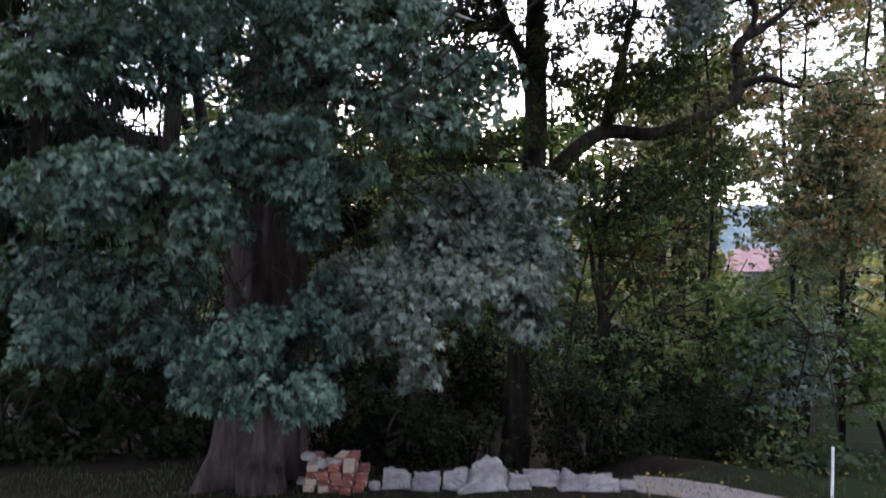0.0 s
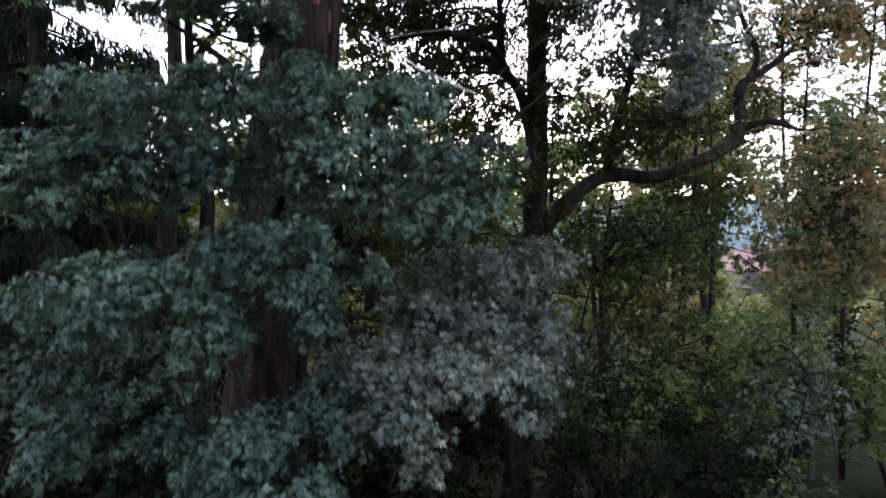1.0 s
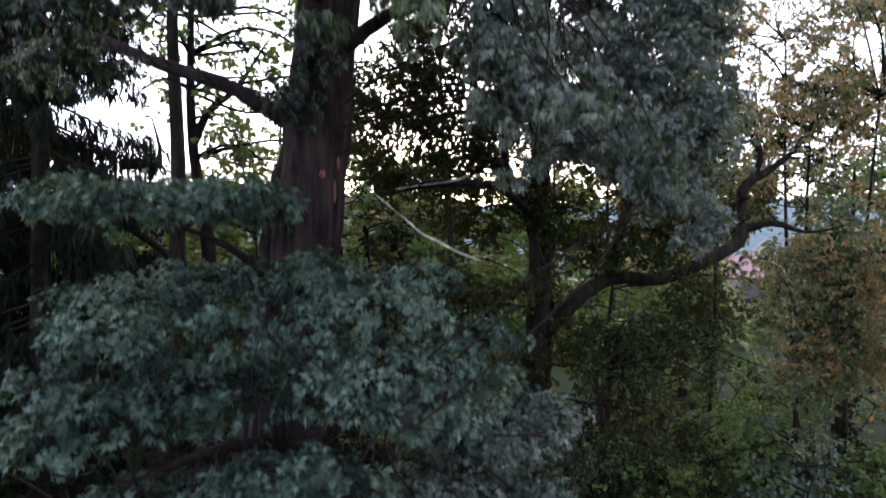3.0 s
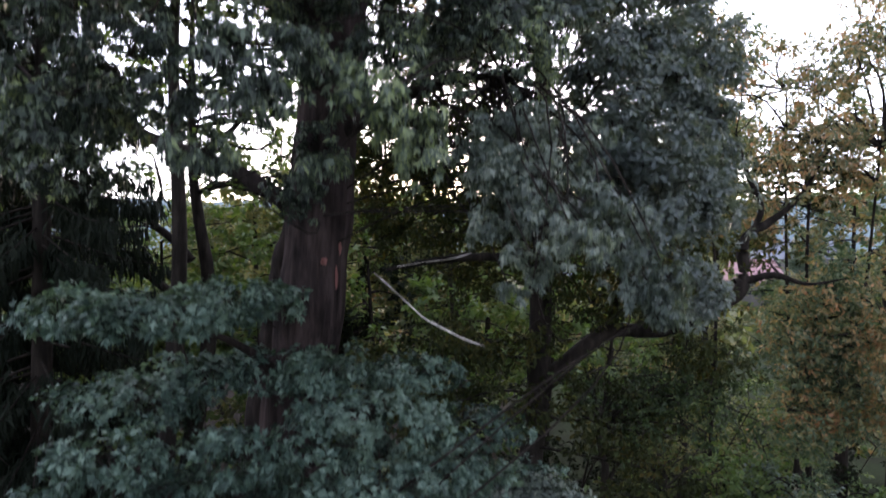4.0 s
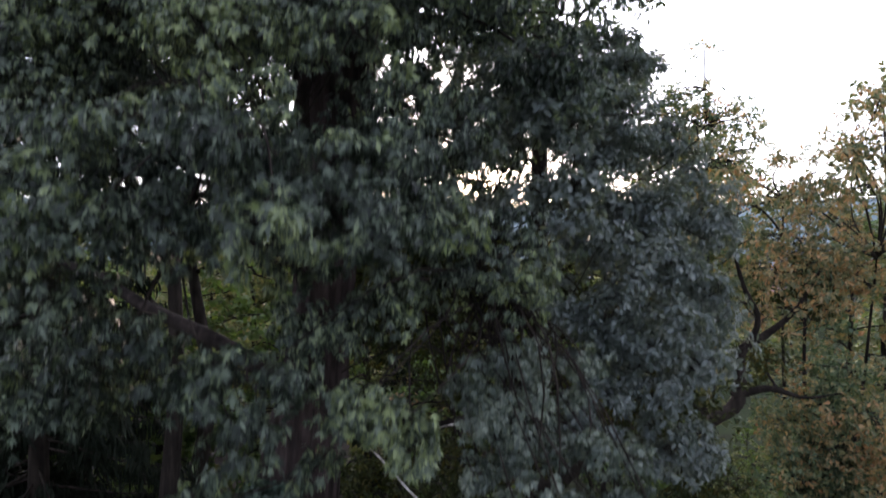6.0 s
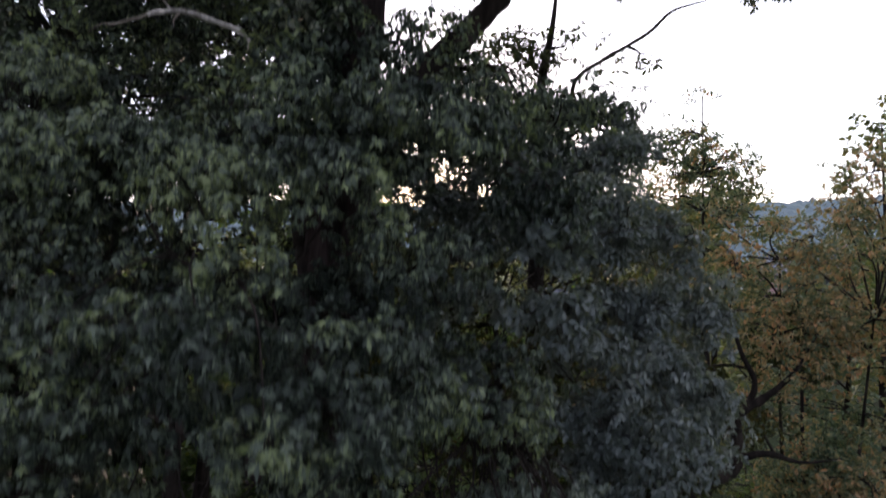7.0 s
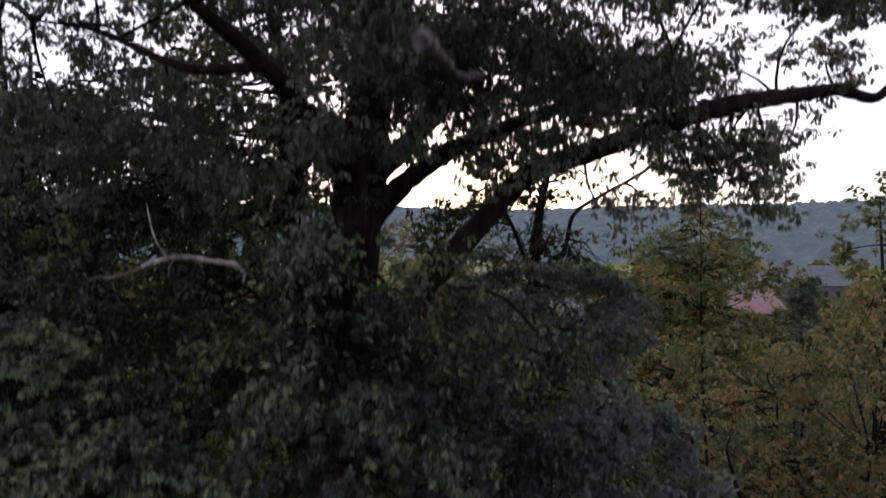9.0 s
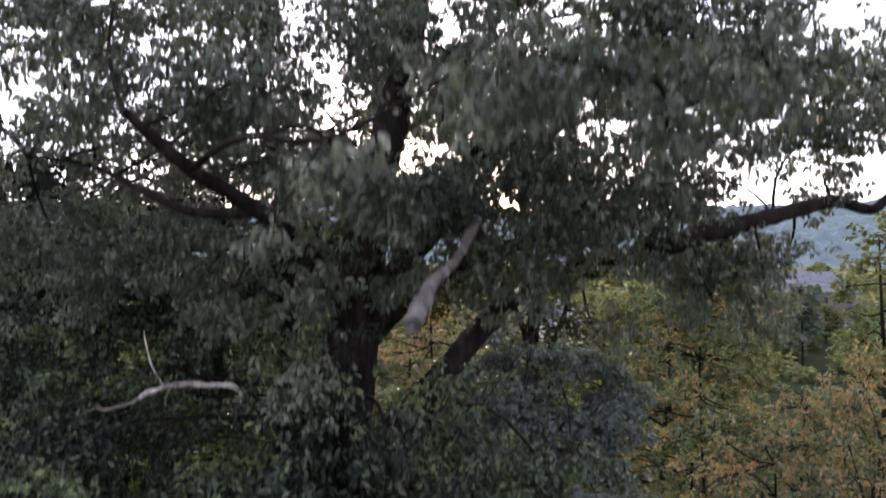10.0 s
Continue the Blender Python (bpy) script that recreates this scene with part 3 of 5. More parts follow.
LOW_TOP = [
    (-2.35, 4.83, 5.40, 0.55, 0.39, 0.14), (-2.97, 4.86, 5.40, 0.39, 0.27, 0.16, 0.8), (-1.93, 5.36, 5.47, 0.39, 0.27, 0.16, 0.8), (-1.76, 5.92, 5.40, 0.21, 0.20, 0.15), (-2.91, 5.58, 4.55, 0.55, 0.38, 0.18, 0.8),
    (-1.10, 4.94, 4.33, 0.33, 0.23, 0.20), (-2.57, 4.32, 3.88, 0.40, 0.28, 0.16), (-1.95, 4.55, 3.84, 0.35, 0.24, 0.20), (-1.69, 4.82, 3.98, 0.26, 0.20, 0.17, 0.8),
    (-2.87, 4.32, 3.62, 0.23, 0.20, 0.16),
]
LOW_MIDDLE = [
    (-0.75, 5.29, 4.47, 0.56, 0.39, 0.19), (-0.36, 5.84, 4.74, 0.42, 0.29, 0.12), (-1.18, 5.42, 4.81, 0.27, 0.20, 0.17), (0.22, 5.92, 4.19, 0.43, 0.30, 0.16), (-0.47, 4.86, 4.00, 0.37, 0.26, 0.18),
    (0.02, 5.32, 3.98, 0.29, 0.20, 0.16), (-0.60, 5.19, 3.68, 0.26, 0.20, 0.11), (-1.20, 5.82, 3.64, 0.24, 0.20, 0.19, 0.7), (0.43, 5.62, 3.77, 0.20, 0.20, 0.16), (-1.28, 4.55, 3.33, 0.43, 0.30, 0.11),
    (-1.58, 4.42, 3.15, 0.26, 0.20, 0.14), (-0.81, 4.82, 3.11, 0.28, 0.20, 0.12),
    (-1.85, 6.15, 4.72, 0.38, 0.26, 0.18), (-1.25, 6.1, 4.66, 0.34, 0.24, 0.17), (-2.5, 5.9, 4.7, 0.36, 0.26, 0.16),
]
LOW_FRONT = [
    (-1.69, 4.29, 2.69, 0.16, 0.20, 0.21), (-1.91, 4.62, 2.94, 0.17, 0.20, 0.13, 0.8), (-2.46, 4.27, 3.00, 0.40, 0.28, 0.17), (-2.41, 4.20, 2.71, 0.17, 0.20, 0.11), (-2.94, 4.42, 2.83, 0.20, 0.20, 0.20, 0.8),
    (-2.19, 4.52, 3.07, 0.24, 0.20, 0.11, 0.7), (-1.03, 4.72, 2.68, 0.15, 0.20, 0.18), (-1.13, 4.67, 2.98, 0.23, 0.20, 0.11), (-2.63, 5.21, 2.18, 0.51, 0.36, 0.22, 0.7), (-3.03, 4.62, 2.24, 0.27, 0.20, 0.21, 0.7),
    (-2.75, 4.29, 1.85, 0.19, 0.20, 0.23), (-2.30, 4.92, 1.73, 0.22, 0.20, 0.18, 0.7),
]
LOW_END = [
    (0.37, 6.57, 2.94, 0.64, 0.45, 0.28), (1.03, 6.89, 3.11, 0.34, 0.24, 0.21), (-0.24, 5.79, 2.59, 0.29, 0.20, 0.26, 0.8), (0.35, 6.07, 2.46, 0.41, 0.29, 0.25), (0.87, 5.87, 2.37, 0.29, 0.21, 0.27),
    (-0.70, 5.30, 2.16, 0.36, 0.25, 0.23), (-0.03, 5.44, 2.13, 0.34, 0.24, 0.23), (0.60, 5.39, 2.02, 0.34, 0.24, 0.27), (-0.43, 4.92, 1.82, 0.27, 0.20, 0.18), (-0.19, 5.02, 1.50, 0.13, 0.20, 0.13),
    (0.74, 5.32, 1.86, 0.19, 0.20, 0.13),
]
LOW_LEFT = [
    (-1.71, 4.5, 4.4, 0.34, 0.25, 0.15), (-2.52, 4.5, 4.4, 0.36, 0.26, 0.16), (-2.14, 4.78, 3.93, 0.43, 0.30, 0.19), (-3.01, 4.66, 3.90, 0.38, 0.26, 0.19), (-1.05, 4.83, 3.84, 0.30, 0.21, 0.22),
    (-0.14, 5.32, 4.00, 0.29, 0.20, 0.19), (-0.14, 5.36, 3.57, 0.39, 0.27, 0.19), (-0.66, 5.22, 4.08, 0.28, 0.20, 0.19), (-1.59, 5.32, 3.81, 0.19, 0.20, 0.24, 0.7),
]
LOW_SKIRT = [
    (-1.43, 4.71, 1.76, 0.34, 0.24, 0.19), (-1.70, 4.62, 1.61, 0.25, 0.20, 0.21), (-1.08, 4.82, 1.67, 0.24, 0.20, 0.26), (-1.28, 4.66, 1.40, 0.38, 0.26, 0.19), (-1.86, 4.72, 1.36, 0.17, 0.20, 0.13),
    (-0.98, 5.02, 1.98, 0.18, 0.20, 0.18, 0.8), (-0.99, 4.82, 1.28, 0.15, 0.20, 0.13),
]
MID_LOW = [
    (-1.40, 3.27, 6.50, 0.13, 0.20, 0.09), (-0.23, 4.02, 6.57, 0.14, 0.20, 0.12), (-0.56, 3.72, 6.90, 0.18, 0.20, 0.13), (-0.30, 3.92, 6.76, 0.18, 0.20, 0.10), (-1.15, 3.50, 7.11, 0.28, 0.20, 0.16),
    (-1.16, 3.42, 6.77, 0.17, 0.20, 0.12, 0.8), (-0.86, 3.92, 6.44, 0.12, 0.20, 0.11, 0.7), (-2.10, 3.92, 7.18, 0.28, 0.20, 0.21, 0.9), (-2.49, 3.72, 7.60, 0.27, 0.20, 0.30), (-2.05, 4.12, 8.05, 0.22, 0.20, 0.22, 0.6),
    (-2.76, 4.12, 7.01, 0.26, 0.20, 0.19, 0.8), (-0.99, 4.52, 7.31, 0.24, 0.20, 0.20, 0.8), (-1.07, 4.52, 7.72, 0.24, 0.20, 0.24, 0.7), (-0.42, 4.52, 7.43, 0.24, 0.20, 0.20, 0.9),
]
MID_LEFT = [
    (-2.89, 4.36, 6.81, 0.37, 0.26, 0.23), (-2.69, 4.73, 7.02, 0.32, 0.22, 0.21), (-3.25, 5.17, 6.61, 0.39, 0.28, 0.17, 0.7), (-1.80, 4.32, 6.90, 0.16, 0.20, 0.16, 0.8), (-1.32, 6.12, 7.01, 0.20, 0.20, 0.25, 0.6),
    (-1.52, 6.02, 6.49, 0.20, 0.20, 0.20, 0.8), (-2.89, 4.33, 8.26, 0.31, 0.22, 0.23, 0.8), (-2.46, 4.52, 8.49, 0.29, 0.20, 0.20, 0.7), (-1.42, 4.12, 8.46, 0.22, 0.20, 0.15, 0.8),
]
MID_HIGH = [
    (-0.59, 3.52, 8.03, 0.22, 0.20, 0.19), (-1.09, 3.62, 8.13, 0.23, 0.20, 0.16), (-0.53, 3.47, 8.00, 0.28, 0.20, 0.22), (-0.89, 3.12, 8.00, 0.22, 0.20, 0.19), (-0.14, 3.92, 8.07, 0.25, 0.20, 0.21),
    (-0.30, 3.72, 8.44, 0.23, 0.20, 0.13), (-0.71, 3.62, 8.38, 0.23, 0.20, 0.15, 0.9), (-1.65, 3.42, 8.62, 0.28, 0.20, 0.12), (-1.25, 3.27, 8.45, 0.18, 0.20, 0.13), (-2.33, 3.62, 8.51, 0.23, 0.20, 0.16),
    (-2.17, 3.52, 8.02, 0.25, 0.20, 0.19), (-1.67, 3.72, 7.94, 0.23, 0.20, 0.20, 0.8), (-1.30, 4.02, 8.85, 0.25, 0.20, 0.18, 0.9),
]
MID_CREST = [
    (-0.43, 4.74, 10.14, 0.34, 0.24, 0.19), (-1.25, 4.93, 10.11, 0.31, 0.22, 0.22, 0.9), (-0.61, 4.83, 9.64, 0.30, 0.21, 0.20, 0.8), (-1.84, 4.57, 9.59, 0.41, 0.29, 0.20), (-2.63, 4.66, 9.69, 0.38, 0.26, 0.29, 0.9),
    (-2.92, 4.49, 9.72, 0.32, 0.23, 0.24), (-1.53, 4.24, 9.34, 0.34, 0.24, 0.23), (0.19, 4.42, 9.88, 0.22, 0.20, 0.18), (-0.14, 4.62, 10.01, 0.25, 0.20, 0.19), (-1.25, 4.74, 9.80, 0.34, 0.24, 0.21, 0.8),
    (-2.42, 4.95, 9.81, 0.36, 0.25, 0.22, 0.8), (-0.67, 4.33, 9.41, 0.31, 0.22, 0.23, 0.8),
]
MID_INNER = [
    (-2.0, 4.9, 8.3, 0.7, 0.4, 0.45), (-1.1, 4.9, 8.4, 0.6, 0.4, 0.4), (-0.3, 5.0, 8.8, 0.55, 0.4, 0.4), (-2.8, 5.0, 8.8, 0.6, 0.4, 0.45), (0.3, 5.2, 7.7, 0.5, 0.4, 0.4), (-3.4, 5.2, 9.4, 0.6, 0.5, 0.5), (-3.6, 5.4, 10.2, 0.6, 0.5, 0.5),
]
HANGING = [
    (0.70, 4.37, 6.04, 0.30, 0.21, 0.18), (0.26, 4.92, 6.65, 0.27, 0.20, 0.22), (0.33, 4.72, 6.09, 0.19, 0.20, 0.21), (0.63, 5.02, 6.58, 0.23, 0.20, 0.18), (0.89, 4.95, 6.33, 0.36, 0.25, 0.20),
    (1.33, 4.92, 6.06, 0.29, 0.20, 0.22), (1.64, 4.78, 5.61, 0.18, 0.20, 0.26), (1.26, 4.82, 5.68, 0.20, 0.20, 0.20), (0.56, 4.82, 5.73, 0.17, 0.20, 0.20), (0.45, 4.97, 6.86, 0.27, 0.20, 0.22),
    (0.53, 4.92, 6.42, 0.22, 0.20, 0.20), (1.01, 5.32, 6.76, 0.29, 0.20, 0.19, 0.8),
]
BACK_A = [
    (-4.4, 7.8, 12.9, 0.9, 0.5, 0.4, 1.0), (-5.5, 8.0, 12.6, 0.8, 0.5, 0.5, 1.0), (-4.6, 8.4, 10.3, 1.0, 0.5, 0.5, 1.3), (-2.8, 8.6, 10.2, 1.0, 0.5, 0.45, 1.3), (-1.2, 8.4, 10.2, 0.7, 0.5, 0.45, 1.3),
    (-5.6, 8.4, 11.0, 0.9, 0.5, 0.6, 1.2), (-1.4, 7.4, 12.8, 0.6, 0.4, 0.5, 1.2), (-2.0, 7.4, 12.4, 0.6, 0.4, 0.5, 1.2), (-3.0, 8.2, 11.8, 0.9, 0.5, 0.6, 0.9), (-4.3, 8.4, 12.0, 1.0, 0.6, 0.5, 0.8),
    (-2.2, 8.2, 12.2, 0.8, 0.5, 0.5, 0.8), (-3.4, 8.2, 11.0, 1.0, 0.5, 0.6, 1.0),
]
BACK_B = [
    (-0.8, 8.2, 9.1, 0.8, 0.4, 0.5, 1.2), (0.5, 8.2, 9.2, 0.8, 0.4, 0.4, 1.2), (-2.0, 8.2, 9.1, 0.7, 0.4, 0.45, 1.2), (-1.4, 7.2, 11.4, 0.5, 0.4, 0.6), (-1.3, 7.6, 12.4, 0.5, 0.4, 0.5),
    (-2.6, 7.5, 11.0, 0.7, 0.5, 0.5), (-1.4, 7.3, 10.4, 0.6, 0.4, 0.5), (-2.6, 6.4, 9.9, 0.9, 0.7, 0.6), (-3.8, 6.8, 10.6, 1.0, 0.8, 0.7), (-1.6, 5.9, 10.1, 0.7, 0.6, 0.5),
    (-2.4, 7.4, 11.6, 1.0, 0.8, 0.6), (-0.2, 6.0, 10.3, 0.7, 0.6, 0.5), (-3.6, 7.6, 12.2, 1.0, 0.8, 0.7),
]
BACK_C = [
    (-4.6, 7.2, 11.6, 0.9, 0.8, 0.8),
]
BACK = BACK_A + BACK_B + BACK_C
HIGH_A = [
    (0.65, 2.8, 13.5, 0.38, 0.25, 0.25), (0.3, 2.9, 13.4, 0.25, 0.2, 0.2), (1.2, 3.0, 13.25, 0.3, 0.2, 0.22), (1.8, 3.2, 13.55, 0.4, 0.25, 0.25), (0.6, 6.2, 13.35, 0.5, 0.4, 0.4, 1.2),
    (1.2, 6.3, 13.5, 0.5, 0.4, 0.4, 1.2), (0.6, 5.6, 12.55, 0.6, 0.4, 0.35, 0.8), (1.3, 5.8, 12.65, 0.6, 0.4, 0.35, 0.7), (0.0, 5.5, 13.0, 0.6, 0.4, 0.35, 1.4), (2.1, 5.9, 12.65, 0.45, 0.35, 0.3, 0.8),
    (0.2, 6.6, 12.75, 0.6, 0.4, 0.4, 0.8), (-0.3, 6.9, 13.1, 0.6, 0.4, 0.4, 1.4),
]
HIGH_B = [
    (3.5, 6.4, 12.05, 0.35, 0.3, 0.4, 0.8), (2.9, 6.3, 12.1, 0.35, 0.3, 0.35, 0.7), (-1.8, 6.4, 14.5, 0.8, 0.5, 0.5, 1.0), (-2.3, 6.0, 13.9, 0.5, 0.4, 0.4, 0.9), (-3.6, 6.0, 15.0, 1.0, 0.7, 0.6),
    (-1.0, 5.4, 14.8, 0.9, 0.6, 0.5), (1.6, 5.6, 15.0, 1.0, 0.6, 0.6), (3.2, 6.0, 14.9, 0.9, 0.7, 0.6), (4.6, 6.4, 14.3, 0.8, 0.6, 0.5), (3.8, 5.6, 13.9, 0.6, 0.5, 0.5),
    (-0.2, 4.6, 14.3, 0.6, 0.4, 0.4), (2.2, 5.0, 14.6, 0.8, 0.5, 0.5), (-2.6, 5.0, 14.6, 0.8, 0.5, 0.5),
]
HIGH_C = [
    (-1.8, 5.6, 12.3, 0.7, 0.45, 0.5, 0.9), (-0.2, 5.5, 12.5, 0.5, 0.4, 0.35, 0.8), (0.8, 5.8, 12.2, 0.55, 0.4, 0.35, 0.5), (1.6, 6.1, 11.9, 0.5, 0.4, 0.3, 0.4), (-2.7, 6.3, 12.7, 0.8, 0.6, 0.55, 0.9),
    (-1.15, 5.6, 11.5, 0.4, 0.3, 0.35, 0.9), (1.8, 6.0, 13.1, 0.8, 0.6, 0.5), (0.5, 5.7, 13.5, 0.8, 0.5, 0.5), (-0.9, 5.8, 13.3, 0.7, 0.5, 0.5), (3.1, 6.6, 12.7, 0.5, 0.45, 0.4),
    (-3.9, 6.4, 12.6, 0.9, 0.7, 0.7), (-4.8, 6.8, 13.6, 0.8, 0.7, 0.6, 0.5),
]
HIGH_D = [
    (-3.4, 7.0, 13.6, 1.1, 0.9, 0.6, 0.8), (-1.9, 7.3, 14.0, 1.1, 0.9, 0.7, 0.8), (-0.2, 7.0, 14.6, 1.2, 0.9, 0.7, 0.9), (1.2, 6.8, 13.5, 0.9, 0.7, 0.6, 0.9), (2.3, 7.0, 13.3, 0.8, 0.6, 0.5, 0.9),
    (3.0, 7.0, 13.5, 0.7, 0.6, 0.5, 0.8), (3.3, 6.9, 12.35, 0.45, 0.4, 0.35), (2.7, 7.1, 12.4, 0.4, 0.35, 0.35), (3.9, 6.9, 12.5, 0.35, 0.3, 0.3), (4.4, 6.9, 13.5, 0.6, 0.5, 0.4, 0.7),
    (1.0, 6.6, 14.6, 1.1, 0.8, 0.6, 0.8), (2.4, 6.4, 14.4, 1.0, 0.8, 0.6, 0.8),
]
HIGH_E = [
    (-3.0, 5.2, 13.9, 0.8, 0.7, 0.5, 0.8), (0.6, 4.1, 13.75, 0.75, 0.5, 0.45), (-0.5, 4.4, 13.1, 0.5, 0.4, 0.4), (1.7, 4.6, 13.7, 0.75, 0.5, 0.5), (2.7, 4.8, 13.9, 0.6, 0.5, 0.5),
    (-1.5, 4.6, 13.9, 0.7, 0.5, 0.45), (0.2, 5.2, 12.9, 0.5, 0.45, 0.4), (1.4, 5.4, 13.0, 0.6, 0.45, 0.4), (-0.9, 5.0, 12.4, 0.35, 0.3, 0.3), (0.4, 5.2, 15.2, 1.2, 0.8, 0.6, 0.7),
    (-2.2, 5.6, 15.2, 1.2, 0.9, 0.6, 0.7),
]
HIGH = HIGH_A + HIGH_B + HIGH_C + HIGH_D + HIGH_E
NEAR = [(-0.5, 2.8, 12.95, 0.12, 0.1, 0.14), (-0.75, 2.9, 12.68, 0.07, 0.07, 0.06), (-0.2, 2.8, 13.1, 0.22, 0.15, 0.12), (0.1, 2.9, 13.25, 0.2, 0.15, 0.12)]
FRONT_A = [
    (-0.75, 5.7, 11.6, 0.35, 0.25, 0.4, 0.6), (-1.1, 5.8, 11.2, 0.4, 0.3, 0.35, 0.8), (0.1, 6.3, 11.2, 0.4, 0.3, 0.3, 0.6), (-1.0, 5.75, 10.85, 0.4, 0.3, 0.3), (-0.45, 5.75, 11.0, 0.3, 0.25, 0.22),
    (-1.45, 6.0, 11.1, 0.4, 0.35, 0.3), (-0.95, 5.6, 10.15, 0.55, 0.4, 0.4), (-0.35, 5.5, 9.9, 0.55, 0.4, 0.4), (0.4, 5.8, 10.2, 0.6, 0.45, 0.4), (1.2, 6.3, 10.3, 0.7, 0.5, 0.45),
    (-1.5, 5.3, 10.5, 0.55, 0.4, 0.4), (0.9, 5.6, 9.6, 0.6, 0.5, 0.45), (-0.6, 5.6, 10.75, 0.35, 0.3, 0.25),
]
FRONT_B = [
    (0.2, 6.0, 10.75, 0.4, 0.35, 0.25),
]
FRONT = FRONT_A + FRONT_B
LOW = [(*b[:6], 0.45 if b[2] < 4.38 else 0.75) if 3.7 < b[2] < 5.0 else b for b in LOW_TOP + LOW_MIDDLE + LOW_LEFT] + [(*b[:6], 0.6) if b[0] < -2.0 and b[2] < 2.7 else b for b in LOW_FRONT] + LOW_SKIRT
INNER = [(x, y + 0.5, z - 0.05, rx, ry, rz, 0.5) for x, y, z, rx, ry, rz, *_ in LOW + LOW_END if not (-1.65 < x < -1.0 and 1.9 < z < 3.2) and 1.7 < z < 3.2]
sprays(oak, joints, swollen(INNER, 1.2, 1.3), M_OAK_LOW, LOBED_LEAF, 0.095, 90, 7, 0.35)
sprays(oak, joints, swollen(LOW, 1.22, 1.25), M_OAK_LOW, LOBED_LEAF, 0.09, 125, 7, 0.35, 0.006, (-0.4, 4.0, 2.4, 0.6, 300))
sprays(oak, joints, swollen(LOW_END, 1.22, 1.25), M_SILVER, LOBED_LEAF, 0.088, 125, 7, 0.5)
sprays(oak, joints, swollen(MID_LOW + MID_LEFT + MID_HIGH + MID_CREST + MID_INNER, 1.3, 1.3), M_OAK, LOBED_LEAF, 0.085, 100, 7, 1.5)
sprays(oak, joints, billows(swollen(HANGING, 1.25, 1.3), 5), M_SILVER, LOBED_LEAF, 0.085, 75, 7, 1.7)
crown(oak, joints, BACK + FRONT, M_OAK, NARROW_LEAF, 0.09, 42, 0.14, 0.6, 26)
crown(oak, joints, HIGH, M_OAK_TOP, NARROW_LEAF, 0.08, 70, 0.14, 0.9, 22, M_BARK_DARK, 0.0035)
crown(oak, joints, NEAR, M_OAK_TOP, NARROW_LEAF, 0.074, 14, 0.05, 0.9, 22, M_BARK_DARK, 0.002)

# ---------------------------------------------------------------- the tree with the long kinked limb
second = thing("oak_tree", (1.25, 10.6, -1.3), "dark-trunked oak with a long kinked limb and dull grey-green crown", "tree", "trees")
T2 = [(1.22, 10.6, -1.6, 0.3), (1.3, 10.6, 0.0, 0.23), (1.45, 10.5, 2.5, 0.21), (1.58, 10.5, 4.0, 0.2), (1.62, 10.6, 6.5, 0.17), (1.68, 10.8, 9.0, 0.14), (1.75, 11.0, 11.5, 0.1), (2.0, 11.0, 13.0, 0.05), (2.1, 11.0, 14.0, 0.02)]
wood("trunk", T2, second, M_BARK_DARK, 24, 8, 0.08)
LIMBS2_A = [
    [(1.5, 10.5, 3.4, 0.16), (2.1, 10.35, 4.05, 0.14), (2.75, 10.4, 4.5, 0.125), (3.7, 10.5, 4.5, 0.115), (4.75, 10.6, 4.93, 0.11), (5.06, 10.6, 5.16, 0.12), (5.15, 10.6, 5.45, 0.1), (5.12, 10.6, 5.9, 0.1), (5.24, 10.6, 6.16, 0.085), (5.6, 10.6, 6.38, 0.07), (6.1, 10.6, 6.8, 0.04), (6.6, 10.6, 7.6, 0.02)], [(2.75, 10.35, 4.5, 0.1), (2.95, 10.3, 5.4, 0.08), (3.15, 10.3, 6.2, 0.05), (3.4, 10.2, 7.4, 0.02)], [(5.0, 10.6, 5.3, 0.08), (5.6, 10.5, 5.45, 0.06), (6.2, 10.5, 5.3, 0.03), (6.8, 10.4, 5.4, 0.01)],
]
LIMBS2_B = [
    [(5.15, 10.6, 6.0, 0.06), (5.45, 10.6, 6.6, 0.05), (5.2, 10.6, 7.2, 0.04), (5.0, 10.6, 7.9, 0.02)], [(1.6, 10.5, 5.4, 0.07), (1.0, 9.0, 5.75, 0.06), (0.55, 7.7, 5.82, 0.055), (-0.1, 7.15, 5.8, 0.045), (-0.75, 7.15, 5.68, 0.02)], [(1.55, 10.5, 5.0, 0.1), (1.3, 10.4, 5.9, 0.09), (1.0, 10.4, 6.4, 0.08), (0.95, 10.4, 7.4, 0.05), (0.7, 10.3, 8.6, 0.02)], [(1.9, 10.9, 10.6, 0.06), (2.25, 10.9, 11.4, 0.042), (2.4, 10.85, 12.0, 0.036), (2.9, 10.8, 12.35, 0.034), (3.6, 10.7, 12.75, 0.03), (4.05, 10.7, 13.15, 0.024), (4.6, 10.6, 13.3, 0.01)],
]
LIMBS2_C = [
    [(1.72, 10.9, 10.6, 0.06), (1.4, 10.9, 11.6, 0.04), (1.0, 10.9, 12.4, 0.02)],
]
LIMBS2 = LIMBS2_A + LIMBS2_B + LIMBS2_C
joints = [p for p in spline(T2, 6) if p[2] > 2.0]
for limb in LIMBS2:
    wood("limb", limb, second, M_BARK_DARK, 12, 7, 0.1)
    joints += [p for p in spline(limb, 4) if p[1] > 9.5]
